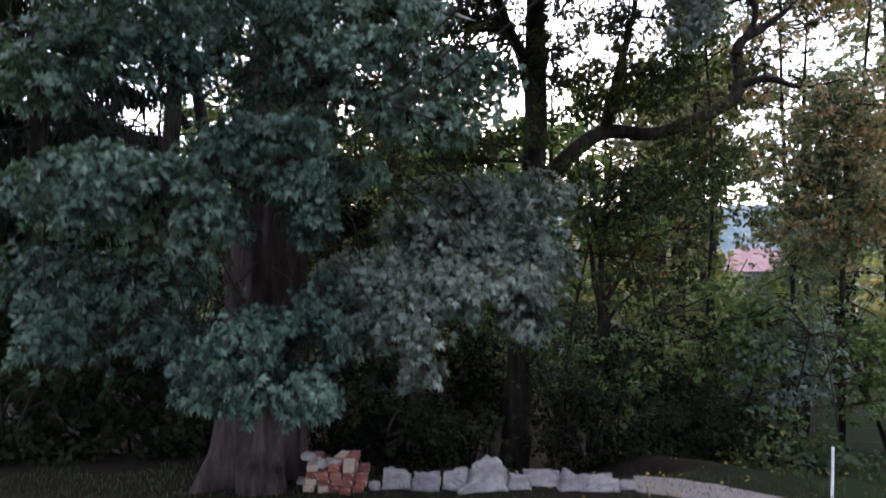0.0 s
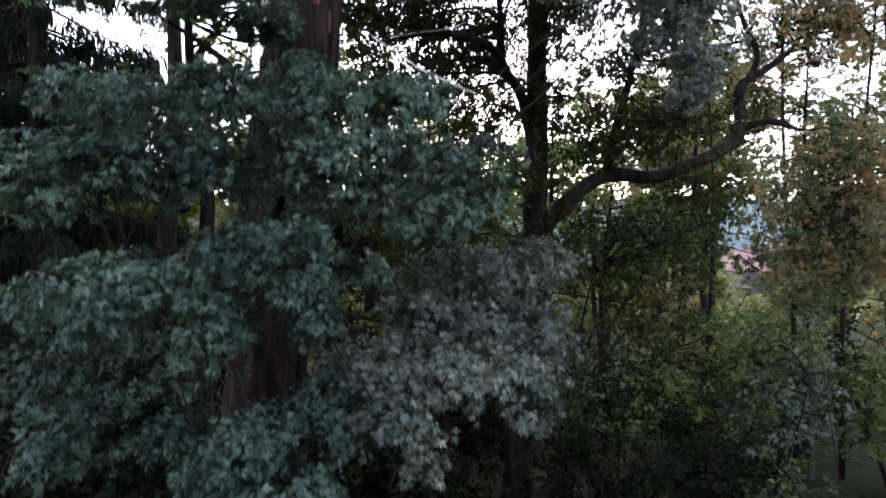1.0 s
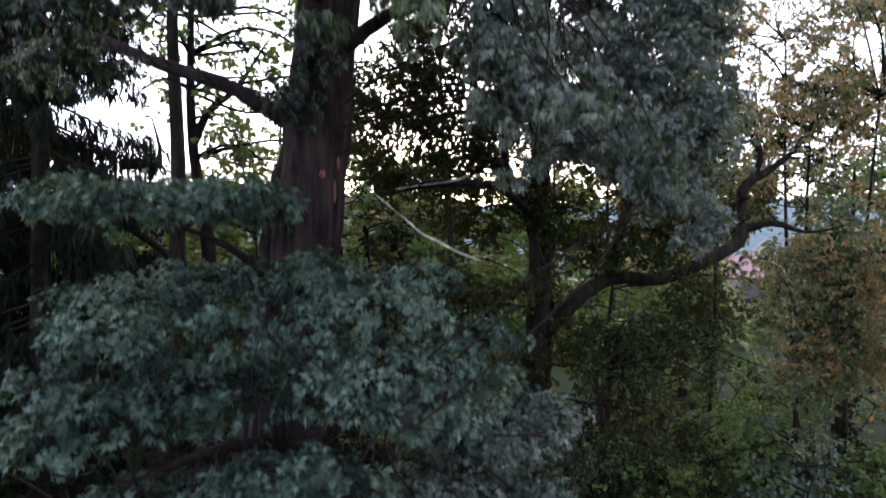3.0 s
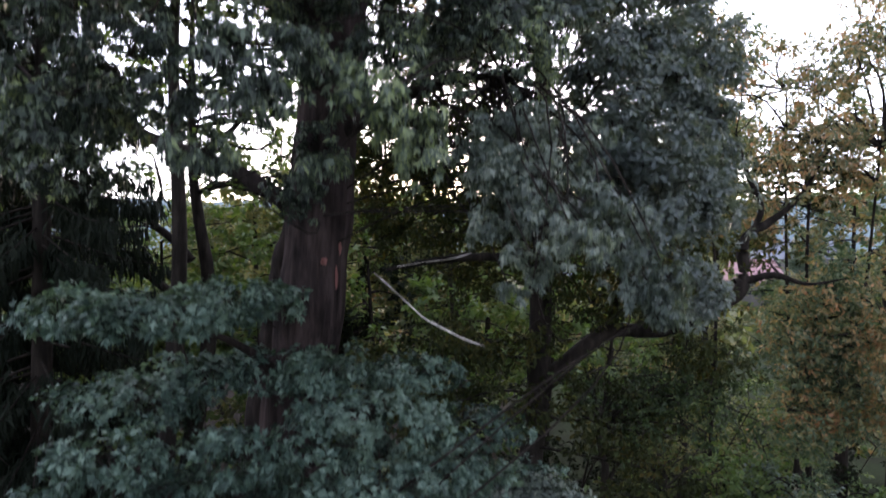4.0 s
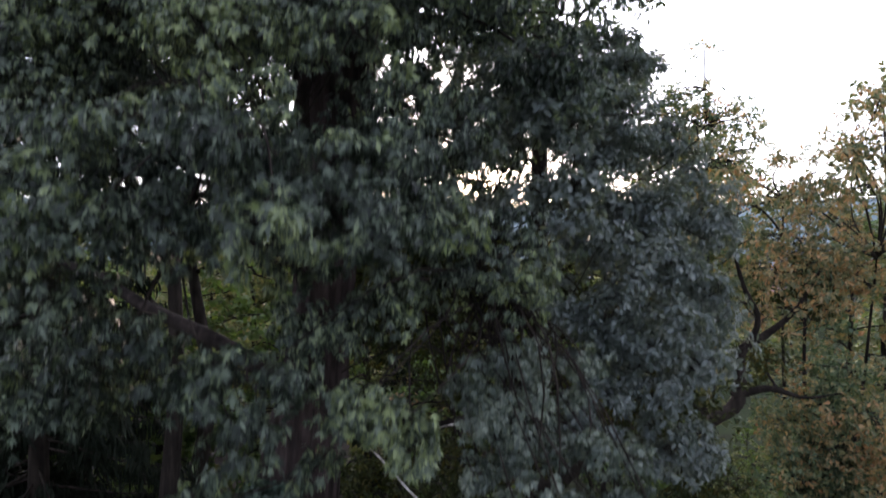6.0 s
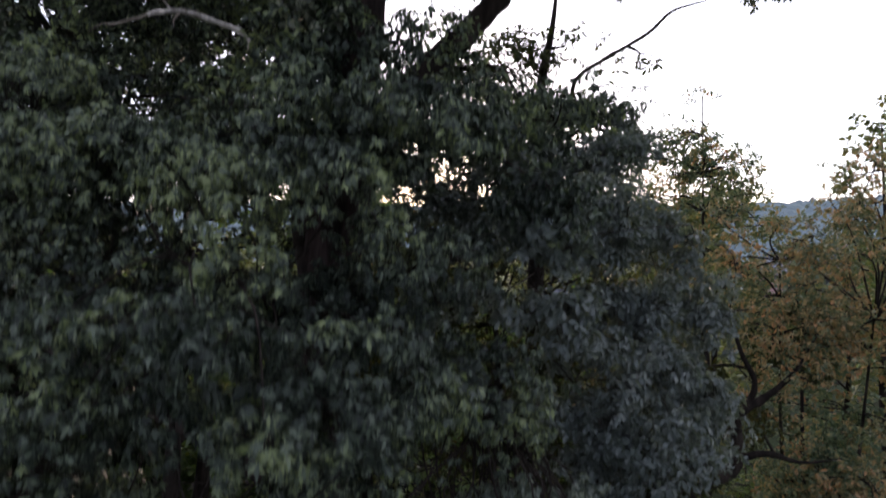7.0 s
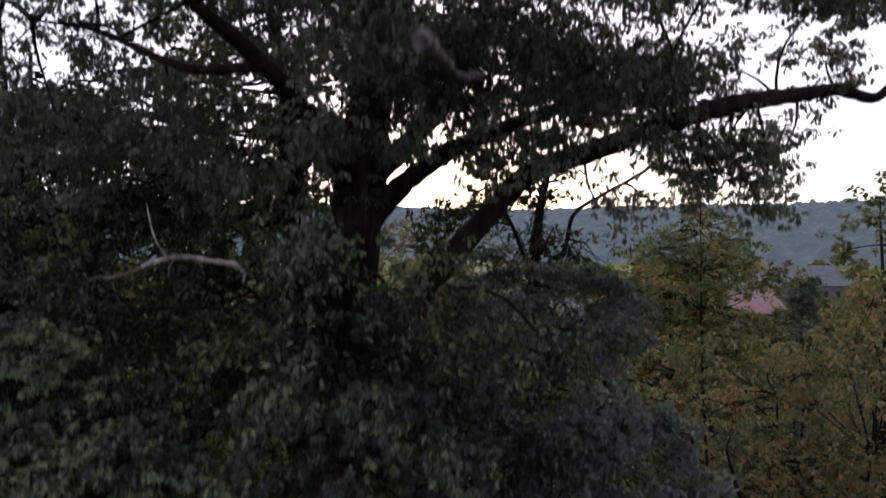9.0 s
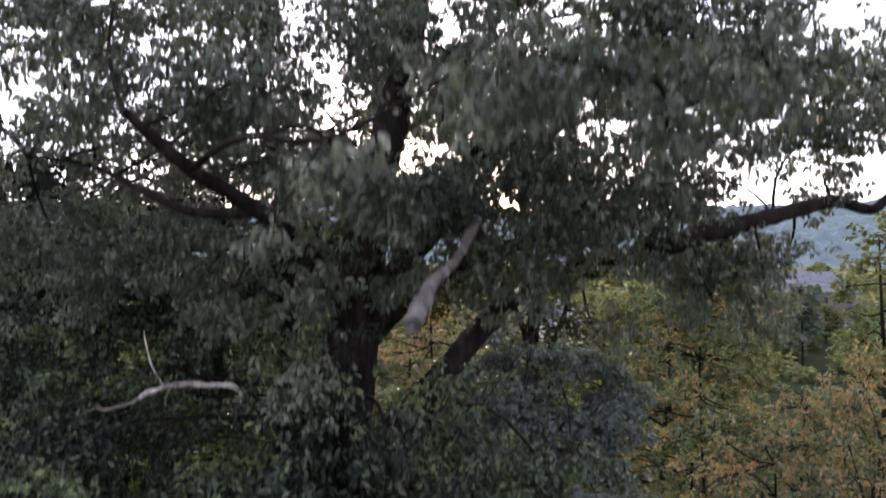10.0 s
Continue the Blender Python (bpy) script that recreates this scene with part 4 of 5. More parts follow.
BULGE = [
    (2.35, 6.75, 5.76, 0.37, 0.26, 0.31), (3.01, 7.44, 5.43, 0.34, 0.24, 0.34), (1.62, 6.42, 6.49, 0.52, 0.36, 0.29), (1.40, 6.14, 6.01, 0.33, 0.23, 0.25), (2.35, 6.83, 6.61, 0.55, 0.39, 0.43),
    (2.74, 7.01, 7.36, 0.50, 0.35, 0.44), (1.65, 6.50, 7.21, 0.47, 0.33, 0.35), (2.04, 7.25, 8.15, 0.58, 0.41, 0.45), (2.91, 6.86, 7.65, 0.37, 0.26, 0.43), (2.03, 6.52, 7.84, 0.53, 0.37, 0.47),
    (2.15, 6.52, 7.02, 0.53, 0.37, 0.41), (1.13, 5.77, 8.36, 0.42, 0.29, 0.31), (0.91, 5.67, 8.92, 0.41, 0.29, 0.25),
]
DOME = [
    (2.82, 7.62, 9.11, 0.41, 0.29, 0.35), (1.97, 7.11, 9.09, 0.51, 0.36, 0.38), (2.11, 8.46, 10.14, 0.61, 0.43, 0.46), (1.20, 8.49, 10.29, 0.68, 0.48, 0.46), (1.75, 8.97, 10.94, 0.64, 0.45, 0.32),
    (0.97, 9.11, 11.16, 0.49, 0.35, 0.29, 0.8), (2.61, 8.75, 10.60, 0.36, 0.25, 0.36), (0.46, 8.77, 10.68, 0.40, 0.28, 0.36, 0.8), (2.59, 7.14, 8.30, 0.45, 0.32, 0.39), (1.09, 6.62, 9.36, 0.53, 0.37, 0.30),
    (1.91, 7.01, 9.34, 0.50, 0.35, 0.38), (2.35, 8.60, 10.34, 0.47, 0.33, 0.35), (0.72, 7.81, 10.00, 0.49, 0.35, 0.35, 0.8), (1.71, 9.26, 9.98, 0.91, 0.60, 0.58),
]
LINK = [(-0.1, 7.6, 9.6, 0.5, 0.4, 0.4, 0.8), (0.4, 7.4, 9.2, 0.5, 0.4, 0.4, 0.8), (-0.5, 7.6, 10.0, 0.4, 0.35, 0.35, 0.7), (0.2, 7.9, 10.3, 0.45, 0.35, 0.35, 0.7), (0.1, 7.4, 8.4, 0.5, 0.4, 0.4, 0.8), (3.3, 7.7, 6.6, 0.45, 0.4, 0.5), (3.1, 7.6, 8.4, 0.4, 0.4, 0.5)]
DOME_INNER = [
    (2.4, 8.8, 9.0, 0.7, 0.5, 0.6), (1.9, 8.2, 7.7, 0.7, 0.5, 0.6), (3.1, 8.6, 7.7, 0.6, 0.5, 0.7), (2.7, 7.9, 6.6, 0.7, 0.5, 0.6), (3.6, 8.4, 6.6, 0.6, 0.6, 0.7), (1.6, 7.6, 6.7, 0.6, 0.5, 0.5),
]
sprays(second, joints, billows(swollen(BULGE + DOME + LINK, 1.1, 1.1)), M_BLUE, NARROW_LEAF, 0.092, 58, 7, 0.7)
sprays(second, joints, DOME_INNER, M_BLUE, NARROW_LEAF, 0.12, 24, 7, 0.5)
LOW2_A = [
    (-1.4, 11.0, 7.6, 0.6, 0.5, 0.7, 1.6), (-0.7, 11.0, 8.6, 0.7, 0.5, 0.6, 1.4), (0.9, 10.9, 8.3, 0.6, 0.5, 0.6, 1.2), (1.5, 10.0, 5.5, 0.6, 0.4, 0.5, 0.8), (1.7, 10.1, 7.2, 0.6, 0.4, 0.5, 1.3),
    (1.2, 10.0, 4.4, 0.5, 0.4, 0.4, 0.9), (0.9, 10.9, 5.9, 0.8, 0.5, 0.6, 0.9), (-1.0, 11.0, 7.8, 1.0, 0.6, 0.7, 1.4), (0.3, 10.8, 11.7, 0.8, 0.5, 0.6, 0.8), (1.2, 10.9, 12.2, 0.7, 0.5, 0.6, 0.7),
    (1.9, 10.8, 11.5, 0.6, 0.5, 0.5, 0.7), (0.2, 10.9, 9.4, 1.0, 0.6, 0.6, 1.1),
]
LOW2_B = [
    (2.4, 10.2, 5.0, 0.6, 0.4, 0.5, 1.2), (3.7, 10.2, 6.4, 0.9, 0.5, 0.6, 0.8), (2.6, 10.4, 6.2, 0.7, 0.5, 0.5, 0.9), (4.0, 10.1, 5.4, 0.7, 0.5, 0.4, 0.8), (-0.2, 10.9, 7.2, 0.9, 0.5, 0.6, 1.3),
]
LOW2_E = [
    (0.2, 10.6, 5.4, 0.9, 0.6, 0.5, 1.0), (0.7, 10.7, 6.9, 0.8, 0.6, 0.6, 1.7), (-0.5, 11.0, 7.0, 0.7, 0.5, 0.5, 1.1), (-1.3, 11.0, 7.0, 0.5, 0.4, 0.5, 1.4), (0.2, 11.0, 6.8, 0.6, 0.4, 0.5, 1.4), (-0.7, 11.2, 6.4, 0.7, 0.4, 0.35, 1.3), (-1.2, 11.0, 6.1, 0.6, 0.5, 0.5, 0.8), (-0.3, 11.0, 6.1, 0.6, 0.4, 0.4, 0.8), (-0.1, 10.6, 8.1, 0.9, 0.6, 0.6, 1.6), (0.3, 10.8, 12.0, 0.8, 0.5, 0.5, 0.4),
    (1.2, 11.0, 12.9, 0.8, 0.5, 0.5, 0.35), (2.6, 10.8, 11.5, 0.7, 0.5, 0.4, 0.4),
]
LOW2_C = [
    (-0.3, 10.6, 3.0, 1.0, 0.6, 0.5, 1.3), (2.0, 10.0, 6.9, 0.8, 0.5, 0.5, 1.0), (2.6, 9.8, 3.3, 1.0, 0.7, 0.6), (3.3, 9.8, 5.3, 0.9, 0.7, 0.6, 1.2), (0.2, 10.2, 4.3, 1.0, 0.7, 0.45, 1.5),
    (-0.9, 10.3, 3.9, 0.9, 0.6, 0.5, 1.3), (0.2, 10.0, 3.4, 0.8, 0.5, 0.4, 1.3), (2.2, 9.7, 5.6, 0.8, 0.6, 0.5, 0.6), (4.2, 9.8, 4.3, 0.8, 0.6, 0.5, 0.9), (3.4, 9.9, 2.3, 0.9, 0.6, 0.6),
    (0.3, 10.2, 6.2, 0.8, 0.6, 0.5, 0.5), (4.6, 11.0, 6.8, 0.8, 0.4, 0.6, 0.7),
]
LOW2_D = [
    (5.8, 11.0, 5.7, 0.8, 0.4, 0.6, 0.7), (6.3, 11.0, 7.3, 0.8, 0.4, 0.6, 0.6), (1.3, 10.0, 3.2, 0.6, 0.5, 0.4, 0.6), (1.0, 10.8, 12.4, 0.6, 0.5, 0.4, 0.4), (2.2, 10.9, 12.6, 0.7, 0.5, 0.5, 0.35),
    (3.5, 10.7, 12.4, 0.6, 0.4, 0.3, 0.3),
]
LOW2 = LOW2_A + LOW2_B + LOW2_E + LOW2_C + LOW2_D
crown(second, joints, LOW2, M_OLIVE, NARROW_LEAF, 0.12, 21, 0.17, 0.45, 22)


def small_tree(name, base, top, lean, radius, blobs, material, label, size=0.12, density=9.0, per=10, shape=SMALL_LEAF, bark=M_BARK_DARK, stems=1, spread=0.2):
    """A lesser tree: one or more stems from base to height top, and a crown of boughs."""
    tree = thing(name, base, label, "shrub" if name == "shrub" else "tree", "shrubs" if name == "shrub" else "trees")
    joints = []
    for s in range(stems):
        a = rng.uniform(0, 6.28)
        fan = 0.0 if stems == 1 else 0.35 * (top - base[2])
        ex, ey = lean[0] + fan * math.cos(a), lean[1] + fan * math.sin(a)
        h = top - base[2]
        line = [(base[0] + ex * u**1.3 + 0.03 * h * rng.normal() * u * (1 - u), base[1] + ey * u**1.3, base[2] - 0.2 + 0.9 * h * u, radius * (1 - 0.85 * u) + 0.006) for u in (0, 0.2, 0.45, 0.7, 1.0)]
        wood("trunk" if stems == 1 else "stem", line, tree, bark, 10 if stems == 1 else 6, 6, 0.08)
        joints += [p for p in spline(line, 5) if p[2] > base[2] + 0.25 * h]
    crown(tree, joints, blobs, material, shape, size, per, spread, 0.35, density, bark, max(0.004, radius * 0.035))
    return tree


def heap(c, r, n, lump):
    """n lumps spread over a crown of that centre and radii."""
    p = in_blob(n, c, r, 0.3)
    return [(*q, lump * rng.uniform(0.7, 1.3), lump * rng.uniform(0.7, 1.2), lump * rng.uniform(0.55, 0.9), rng.uniform(0.6, 1.0)) for q in p]


# yellowing tree beside it
small_tree("maple_tree", (7.0, 12.9, -2.0), 6.0, (-0.1, -1.6), 0.05, [q for q in heap((6.9, 11.2, 3.4), (1.6, 0.6, 2.3), 60, 0.55) if not (5.3 < q[0] < 6.15 and 1.8 < q[2] < 4.8)], M_YELLOW, "young maple with yellowing green leaves beside the oaks", 0.11, 13, 26, NARROW_LEAF)
small_tree("maple_tree", (7.7, 13.4, -2.1), 10.2, (-1.6, -2.4), 0.06, heap((6.3, 11.1, 7.4), (1.7, 0.6, 2.1), 20, 0.6) + [(4.8, 10.6, 9.5, 0.6, 0.5, 0.5), (5.8, 10.6, 9.3, 0.7, 0.5, 0.6), (5.0, 10.2, 8.6, 0.6, 0.5, 0.6), (4.6, 10.8, 8.3, 0.6, 0.5, 0.6)],
           M_RUSTY, "slender maple with rusty and yellow leaves beside the oaks", 0.11, 8, 20, NARROW_LEAF)
small_tree("hazel_tree", (2.2, 11.4, -1.7), 3.6, (0.4, -0.8), 0.04, heap((3.4, 9.8, 3.4), (1.6, 0.4, 0.8), 28, 0.4) + heap((1.7, 10.0, 1.2), (0.7, 0.5, 0.9), 12, 0.4), M_HAZEL, "dense dark green hazel below the oak's long limb", 0.1, 11, 22, NARROW_LEAF)
small_tree("maple_tree", (8.6, 13.2, -2.0), 9.0, (-0.8, -2.2), 0.07, heap((7.8, 10.6, 4.6), (1.5, 1.0, 2.0), 18, 0.65) + heap((7.3, 10.8, 8.6), (1.8, 1.0, 1.6), 20, 0.65) + [(7.7, 10.8, 10.5, 0.5, 0.5, 0.7)], M_RUSTY, "maple turning rusty orange at the wood's edge", 0.115, 11, 24, NARROW_LEAF)
small_tree("maple_tree", (6.6, 15.4, -2.3), 14.6, (-0.2, -0.4), 0.055, heap((6.3, 15.0, 9.0), (1.8, 0.9, 2.6), 32, 0.48) + heap((6.4, 15.0, 10.4), (1.9, 0.8, 0.9), 22, 0.45) + heap((6.5, 15.0, 11.2), (1.5, 0.8, 0.6), 20, 0.4) + [(6.35, 15.0, 12.1, 0.45, 0.35, 0.35, 0.8), (6.4, 15.0, 12.7, 0.26, 0.22, 0.35, 0.8)], M_YELLOW, "tall maple with olive and yellow leaves behind the oaks", 0.12, 9, 20, NARROW_LEAF)
small_tree("maple_tree", (9.2, 15.4, -2.3), 10.2, (-0.2, -0.4), 0.09, heap((8.8, 15.0, 7.4), (1.4, 1.0, 2.6), 28, 0.5), M_RUSTY, "maple with dull orange leaves at the wood's edge", 0.12, 10, 20, NARROW_LEAF)
small_tree("maple_tree", (0.6, 14.6, -2.4), 13.0, (-0.8, -0.2), 0.09, heap((-0.2, 14.4, 11.3), (1.5, 0.7, 1.7), 26, 0.42), M_RUSTY, "thin-crowned orange maple behind the oaks", 0.11, 10, 14, NARROW_LEAF)
sapling_tree = small_tree("small_tree", (3.2, 13.3, -2.2), 5.5, (0.5, 0.1), 0.13, heap((3.8, 13.2, 3.6), (1.6, 1.0, 1.2), 10, 0.55), M_WOOD, "small forked tree with a thin dark trunk", 0.13, 18)

for limb in ([(3.45, 13.3, 1.2, 0.08), (3.3, 13.3, 1.9, 0.06), (3.2, 13.3, 2.7, 0.04), (2.9, 13.3, 3.6, 0.015)], [(3.5, 13.3, 1.3, 0.07), (3.85, 13.3, 1.9, 0.05), (4.1, 13.3, 2.3, 0.04), (4.6, 13.3, 3.1, 0.015)], [(3.4, 13.3, 0.6, 0.06), (3.75, 13.3, 1.2, 0.04), (4.2, 13.3, 1.6, 0.02)]):
    wood("limb", limb, sapling_tree, M_BARK_DARK, 8, 6, 0.1)

# tree with a forked trunk and the dark spruce
forked = small_tree("forked_tree", (-6.4, 15.2, -2.4), 14.5, (0.1, 0.0), 0.27, heap((-5.8, 15.0, 9.6), (2.6, 1.4, 2.8), 14, 0.8) + heap((-6.0, 15.4, 13.6), (3.4, 1.4, 2.0), 24, 0.75) + [(-5.6, 14.8, 8.2, 1.0, 0.6, 0.8, 1.2), (-6.8, 14.8, 9.0, 1.0, 0.6, 0.8, 1.2), (-7.4, 14.8, 10.4, 1.0, 0.6, 0.8, 1.2), (-5.0, 14.8, 7.5, 0.8, 0.6, 0.6, 1.2), (-5.2, 15.0, 10.2, 1.0, 0.6, 0.8, 1.3), (-4.2, 15.0, 10.8, 0.9, 0.6, 0.7, 1.3), (-3.4, 15.0, 9.3, 0.8, 0.6, 0.7, 1.3), (-4.8, 15.0, 9.2, 0.8, 0.6, 0.5, 1.2), (-4.2, 15.0, 8.6, 1.0, 0.6, 0.8, 1.0), (-3.7, 15.0, 10.0, 1.0, 0.6, 0.8, 1.0), (-4.6, 15.0, 7.2, 0.9, 0.6, 0.7, 1.0), (-3.4, 15.2, 7.6, 0.8, 0.6, 0.6, 1.0)], M_WOOD, "tall tree with a dark forked trunk in the wood", 0.15, 5, 9)
for limb in ([(-6.35, 15.2, 5.6, 0.12), (-6.8, 15.2, 6.1, 0.1), (-7.3, 15.2, 6.5, 0.09), (-7.35, 15.2, 6.8, 0.07), (-7.1, 15.2, 7.3, 0.05), (-7.3, 15.2, 8.2, 0.02)], [(-6.4, 15.2, 4.2, 0.13), (-6.9, 15.2, 4.8, 0.11), (-7.7, 15.2, 5.4, 0.1), (-8.3, 15.2, 5.7, 0.08), (-8.8, 15.2, 6.1, 0.06), (-9.2, 15.2, 7.0, 0.02)],
             [(-6.3, 15.2, 7.6, 0.12), (-5.9, 15.2, 8.4, 0.09), (-5.2, 15.2, 9.0, 0.06), (-4.4, 15.2, 10.2, 0.02)]):
    wood("limb", limb, forked, M_BARK_DARK, 10, 7, 0.1)


def spruce(base, top, radius, reach, label):
    """A spruce: a straight trunk with whorls of drooping boughs hung with needle sprays."""
    tree = thing("spruce_tree", base, label, "tree", "trees")
    wood("trunk", [(base[0], base[1], base[2] - 0.2, radius), (base[0] + 0.05, base[1], (base[2] + top) / 2, radius * 0.65), (base[0], base[1], top, 0.03)], tree, M_BARK_DARK, 14, 14, 0.05)
    ways, thick, at, out = [], [], [], []
    z = base[2] + 2.5
    while z < top - 0.3:
        u = (z - base[2]) / (top - base[2])
        length = reach * (1 - u) ** 0.7 + 0.3
        for a in rng.uniform(0, 6.28, 5):
            d = np.array([math.cos(a), math.sin(a), 0])
            p0 = np.array([base[0], base[1], z + rng.uniform(-0.2, 0.2)])
            t = np.linspace(0, 1, 7)[:, None]
            way = p0 + d * length * t + np.array([0, 0, -0.5]) * length * t**1.2 + np.array([0, 0, 0.25]) * length * t**3
            ways.append(way)
            thick.append(np.linspace(0.03, 0.006, 7))
            k = int(56 * length)
            s = rng.uniform(0.2, 1, (k, 1))
            p = p0 + d * length * s + np.array([0, 0, -0.5]) * length * s**1.2 + np.array([0, 0, 0.25]) * length * s**3
            p = np.repeat(p, 3, 0) + rng.normal(0, 0.08, (3 * k, 3)) - np.array([0, 0, 0.12]) * rng.random((3 * k, 1))
            at.append(p)
            out.append(np.tile(d, (3 * k, 1)) * 0.4)
        z += rng.uniform(0.35, 0.6)
    verts, quads = tubes(ways, thick, 4)
    tagged(hang(new("branch_work", mesh_from("branch_work", verts, [quads], M_BARK_DARK)), tree), kind="stuff")
    at, out = np.concatenate(at), np.concatenate(out)
    turn = leaf_frames(at, out, 1.1, 0.35)
    tagged(hang(new("needle_work", leaf_mesh("needle_work", at, turn, rng.uniform(0.15, 0.4, len(at)), NEEDLE_SPRAY, M_NEEDLE)), tree), kind="stuff")


spruce((-7.5, 11.2, -1.5), 15.0, 0.22, 3.1, "dark spruce with hanging needle-covered boughs")
spruce((-10.2, 13.0, -2.0), 17.0, 0.24, 3.0, "dark spruce with hanging needle-covered boughs")

# broad tree close behind the great oak, its leaf colour darkened for shade
small_tree("beech_tree", (-5.0, 10.6, -1.6), 16.5, (0.6, 0.0), 0.2, heap((-5.2, 10.2, 11.9), (2.8, 1.3, 2.4), 22, 0.7) + heap((-2.8, 10.6, 14.4), (2.6, 1.3, 1.6), 14, 0.7) + heap((-6.6, 11.0, 12.9), (1.6, 1.0, 1.7), 20, 0.65), M_SHADE_LEAF, "leafy tree close behind the great oak, with shade put into its leaf colour", 0.13, 10, 12)

# the wood behind
woodland_A = [
    ((-6.2, 19.5), 9.2, 2.6, M_LIME, 15.0), ((-10.4, 18.5), 6.8, 2.4, M_WOOD, 10.0), ((-2.6, 20.0), 8.4, 2.4, M_LIME, 14.0), ((-3.4, 19.0), 12.0, 2.6, M_WOOD), ((-0.3, 20.5), 9.0, 2.4, M_LIME),
    ((0.6, 15.5), 7.0, 2.0, M_WOOD), ((3.4, 21.0), 9.3, 2.6, M_WOOD), ((7.0, 18.0), 9.0, 2.4, M_LIME), ((-9.5, 20.0), 7.8, 2.6, M_WOOD), ((-13.0, 17.0), 13.0, 3.2, M_WOOD),
    ((11.0, 17.0), 8.5, 2.6, M_YELLOW), ((14.5, 19.8), 14.2, 2.3, M_LIME, 13.0), ((10.6, 28.0), 12.2, 3.4, M_LIME, 11.0), ((13.0, 29.5), 13.5, 3.2, M_LIME, 12.0), ((7.4, 27.5), 10.8, 2.6, M_LIME, 9.0),
    ((-6.5, 25.0), 12.0, 3.6, M_LIME), ((-1.5, 28.0), 10.0, 3.4, M_RUSTY), ((4.5, 30.0), 10.0, 3.6, M_LIME), ((23.5, 30.0), 13.0, 3.6, M_WOOD),
]
woodland_B = [
    ((13.4, 31.0), 15.5, 1.7, M_YELLOW), ((-15.0, 27.0), 8.6, 3.6, M_WOOD), ((8.5, 24.0), 9.5, 2.8, M_RUSTY), ((1.5, 25.0), 9.0, 3.0, M_WOOD), ((-11.0, 30.0), 9.0, 4.0, M_LIME),
    ((13.5, 16.0), 8.0, 2.2, M_YELLOW), ((-4.5, 17.0), 7.6, 2.4, M_WOOD, 13.0), ((-8.0, 17.0), 7.2, 2.4, M_WOOD, 14.0), ((-1.8, 17.5), 6.6, 2.0, M_SHADE_LEAF, 9.0), ((-11.0, 15.0), 6.0, 2.6, M_SHADE_LEAF, 9.0),
]
woodland = woodland_A + woodland_B
for (x, y), top, r, material, *more in woodland:
    z0 = ground_z(x, y)
    half = (0.28 if y > 27.5 and 8 < x < 14 else 0.42) * (top - z0)
    dense = more[0] if more else (5.0 if x < -2 else 8.5)
    small_tree("woodland_tree", (x, y, z0), top, (rng.normal(0, 0.4), 0.0), 0.12 + 0.003 * y, heap((x, y, top - half), (r, 0.6 * r, half), 34, 0.26 * r), material, "woodland tree with thin autumn-green crown on the slope", 0.16 + 0.003 * y, dense, 12, TINY_LEAF, M_BARK_DARK, 1, 0.28)

for x, y, top in ((-47.0, 72.0, 13.0), (-39.0, 70.0, 12.2), (-31.5, 73.0, 12.8), (-24.0, 69.0, 11.6), (-16.5, 72.0, 12.4), (-9.0, 70.0, 11.4), (-2.0, 73.0, 10.6)):
    small_tree("woodland_tree", (x, y, ground_z(x, y)), top, (0.0, 0.0), 0.3, heap((x, y, top - 7.5), (4.6, 2.6, 7.5), 26, 1.5), M_LIME, "tall yellow-green tree on the far side of the wood", 0.5, 3.2, 10, TINY_LEAF, M_BARK_DARK, 1, 0.6)
small_tree("birch_tree", (59.0, 100.0, -7.2), 8.6, (0.0, 0.0), 0.2, heap((59.0, 100.0, 2.5), (2.6, 2.0, 6.0), 30, 1.1), M_PALE, "thin grey-green tree in front of the far house", 0.4, 9.0, 12, TINY_LEAF, M_BARK_DARK, 1, 0.5)

for x, y, top in ((65.0, 116.0, 1.2), (71.0, 119.0, 0.4), (78.0, 124.0, 1.6), (60.5, 108.0, -0.5)):
    small_tree("garden_tree", (x, y, ground_z(x, y)), top, (0.0, 0.0), 0.18, heap((x, y, top - 3.6), (2.6, 2.0, 3.4), 26, 1.0), M_LIME, "round yellow-green garden tree before the far house", 0.42, 7.0, 12, TINY_LEAF, M_BARK_DARK, 1, 0.5)

# undergrowth, much of it in the leaf colour darkened for shade
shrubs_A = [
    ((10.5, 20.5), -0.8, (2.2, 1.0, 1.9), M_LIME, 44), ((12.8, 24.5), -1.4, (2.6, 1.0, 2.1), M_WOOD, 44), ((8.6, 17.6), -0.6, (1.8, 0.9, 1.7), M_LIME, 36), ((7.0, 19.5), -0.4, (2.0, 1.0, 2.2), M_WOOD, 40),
    ((-1.7, 9.3), 0.5, (1.0, 0.5, 1.1), M_SHADE_LEAF), ((-0.4, 12.6), 0.7, (1.2, 0.6, 1.0), M_LIME), ((0.9, 12.8), 0.5, (1.2, 0.6, 1.2), M_SHADE_LEAF), ((-0.95, 8.5), -0.15, (0.8, 0.35, 0.75), M_SHADE_LEAF), ((5.5, 12.0), 0.6, (1.2, 0.7, 1.5), M_WOOD, 34),
]
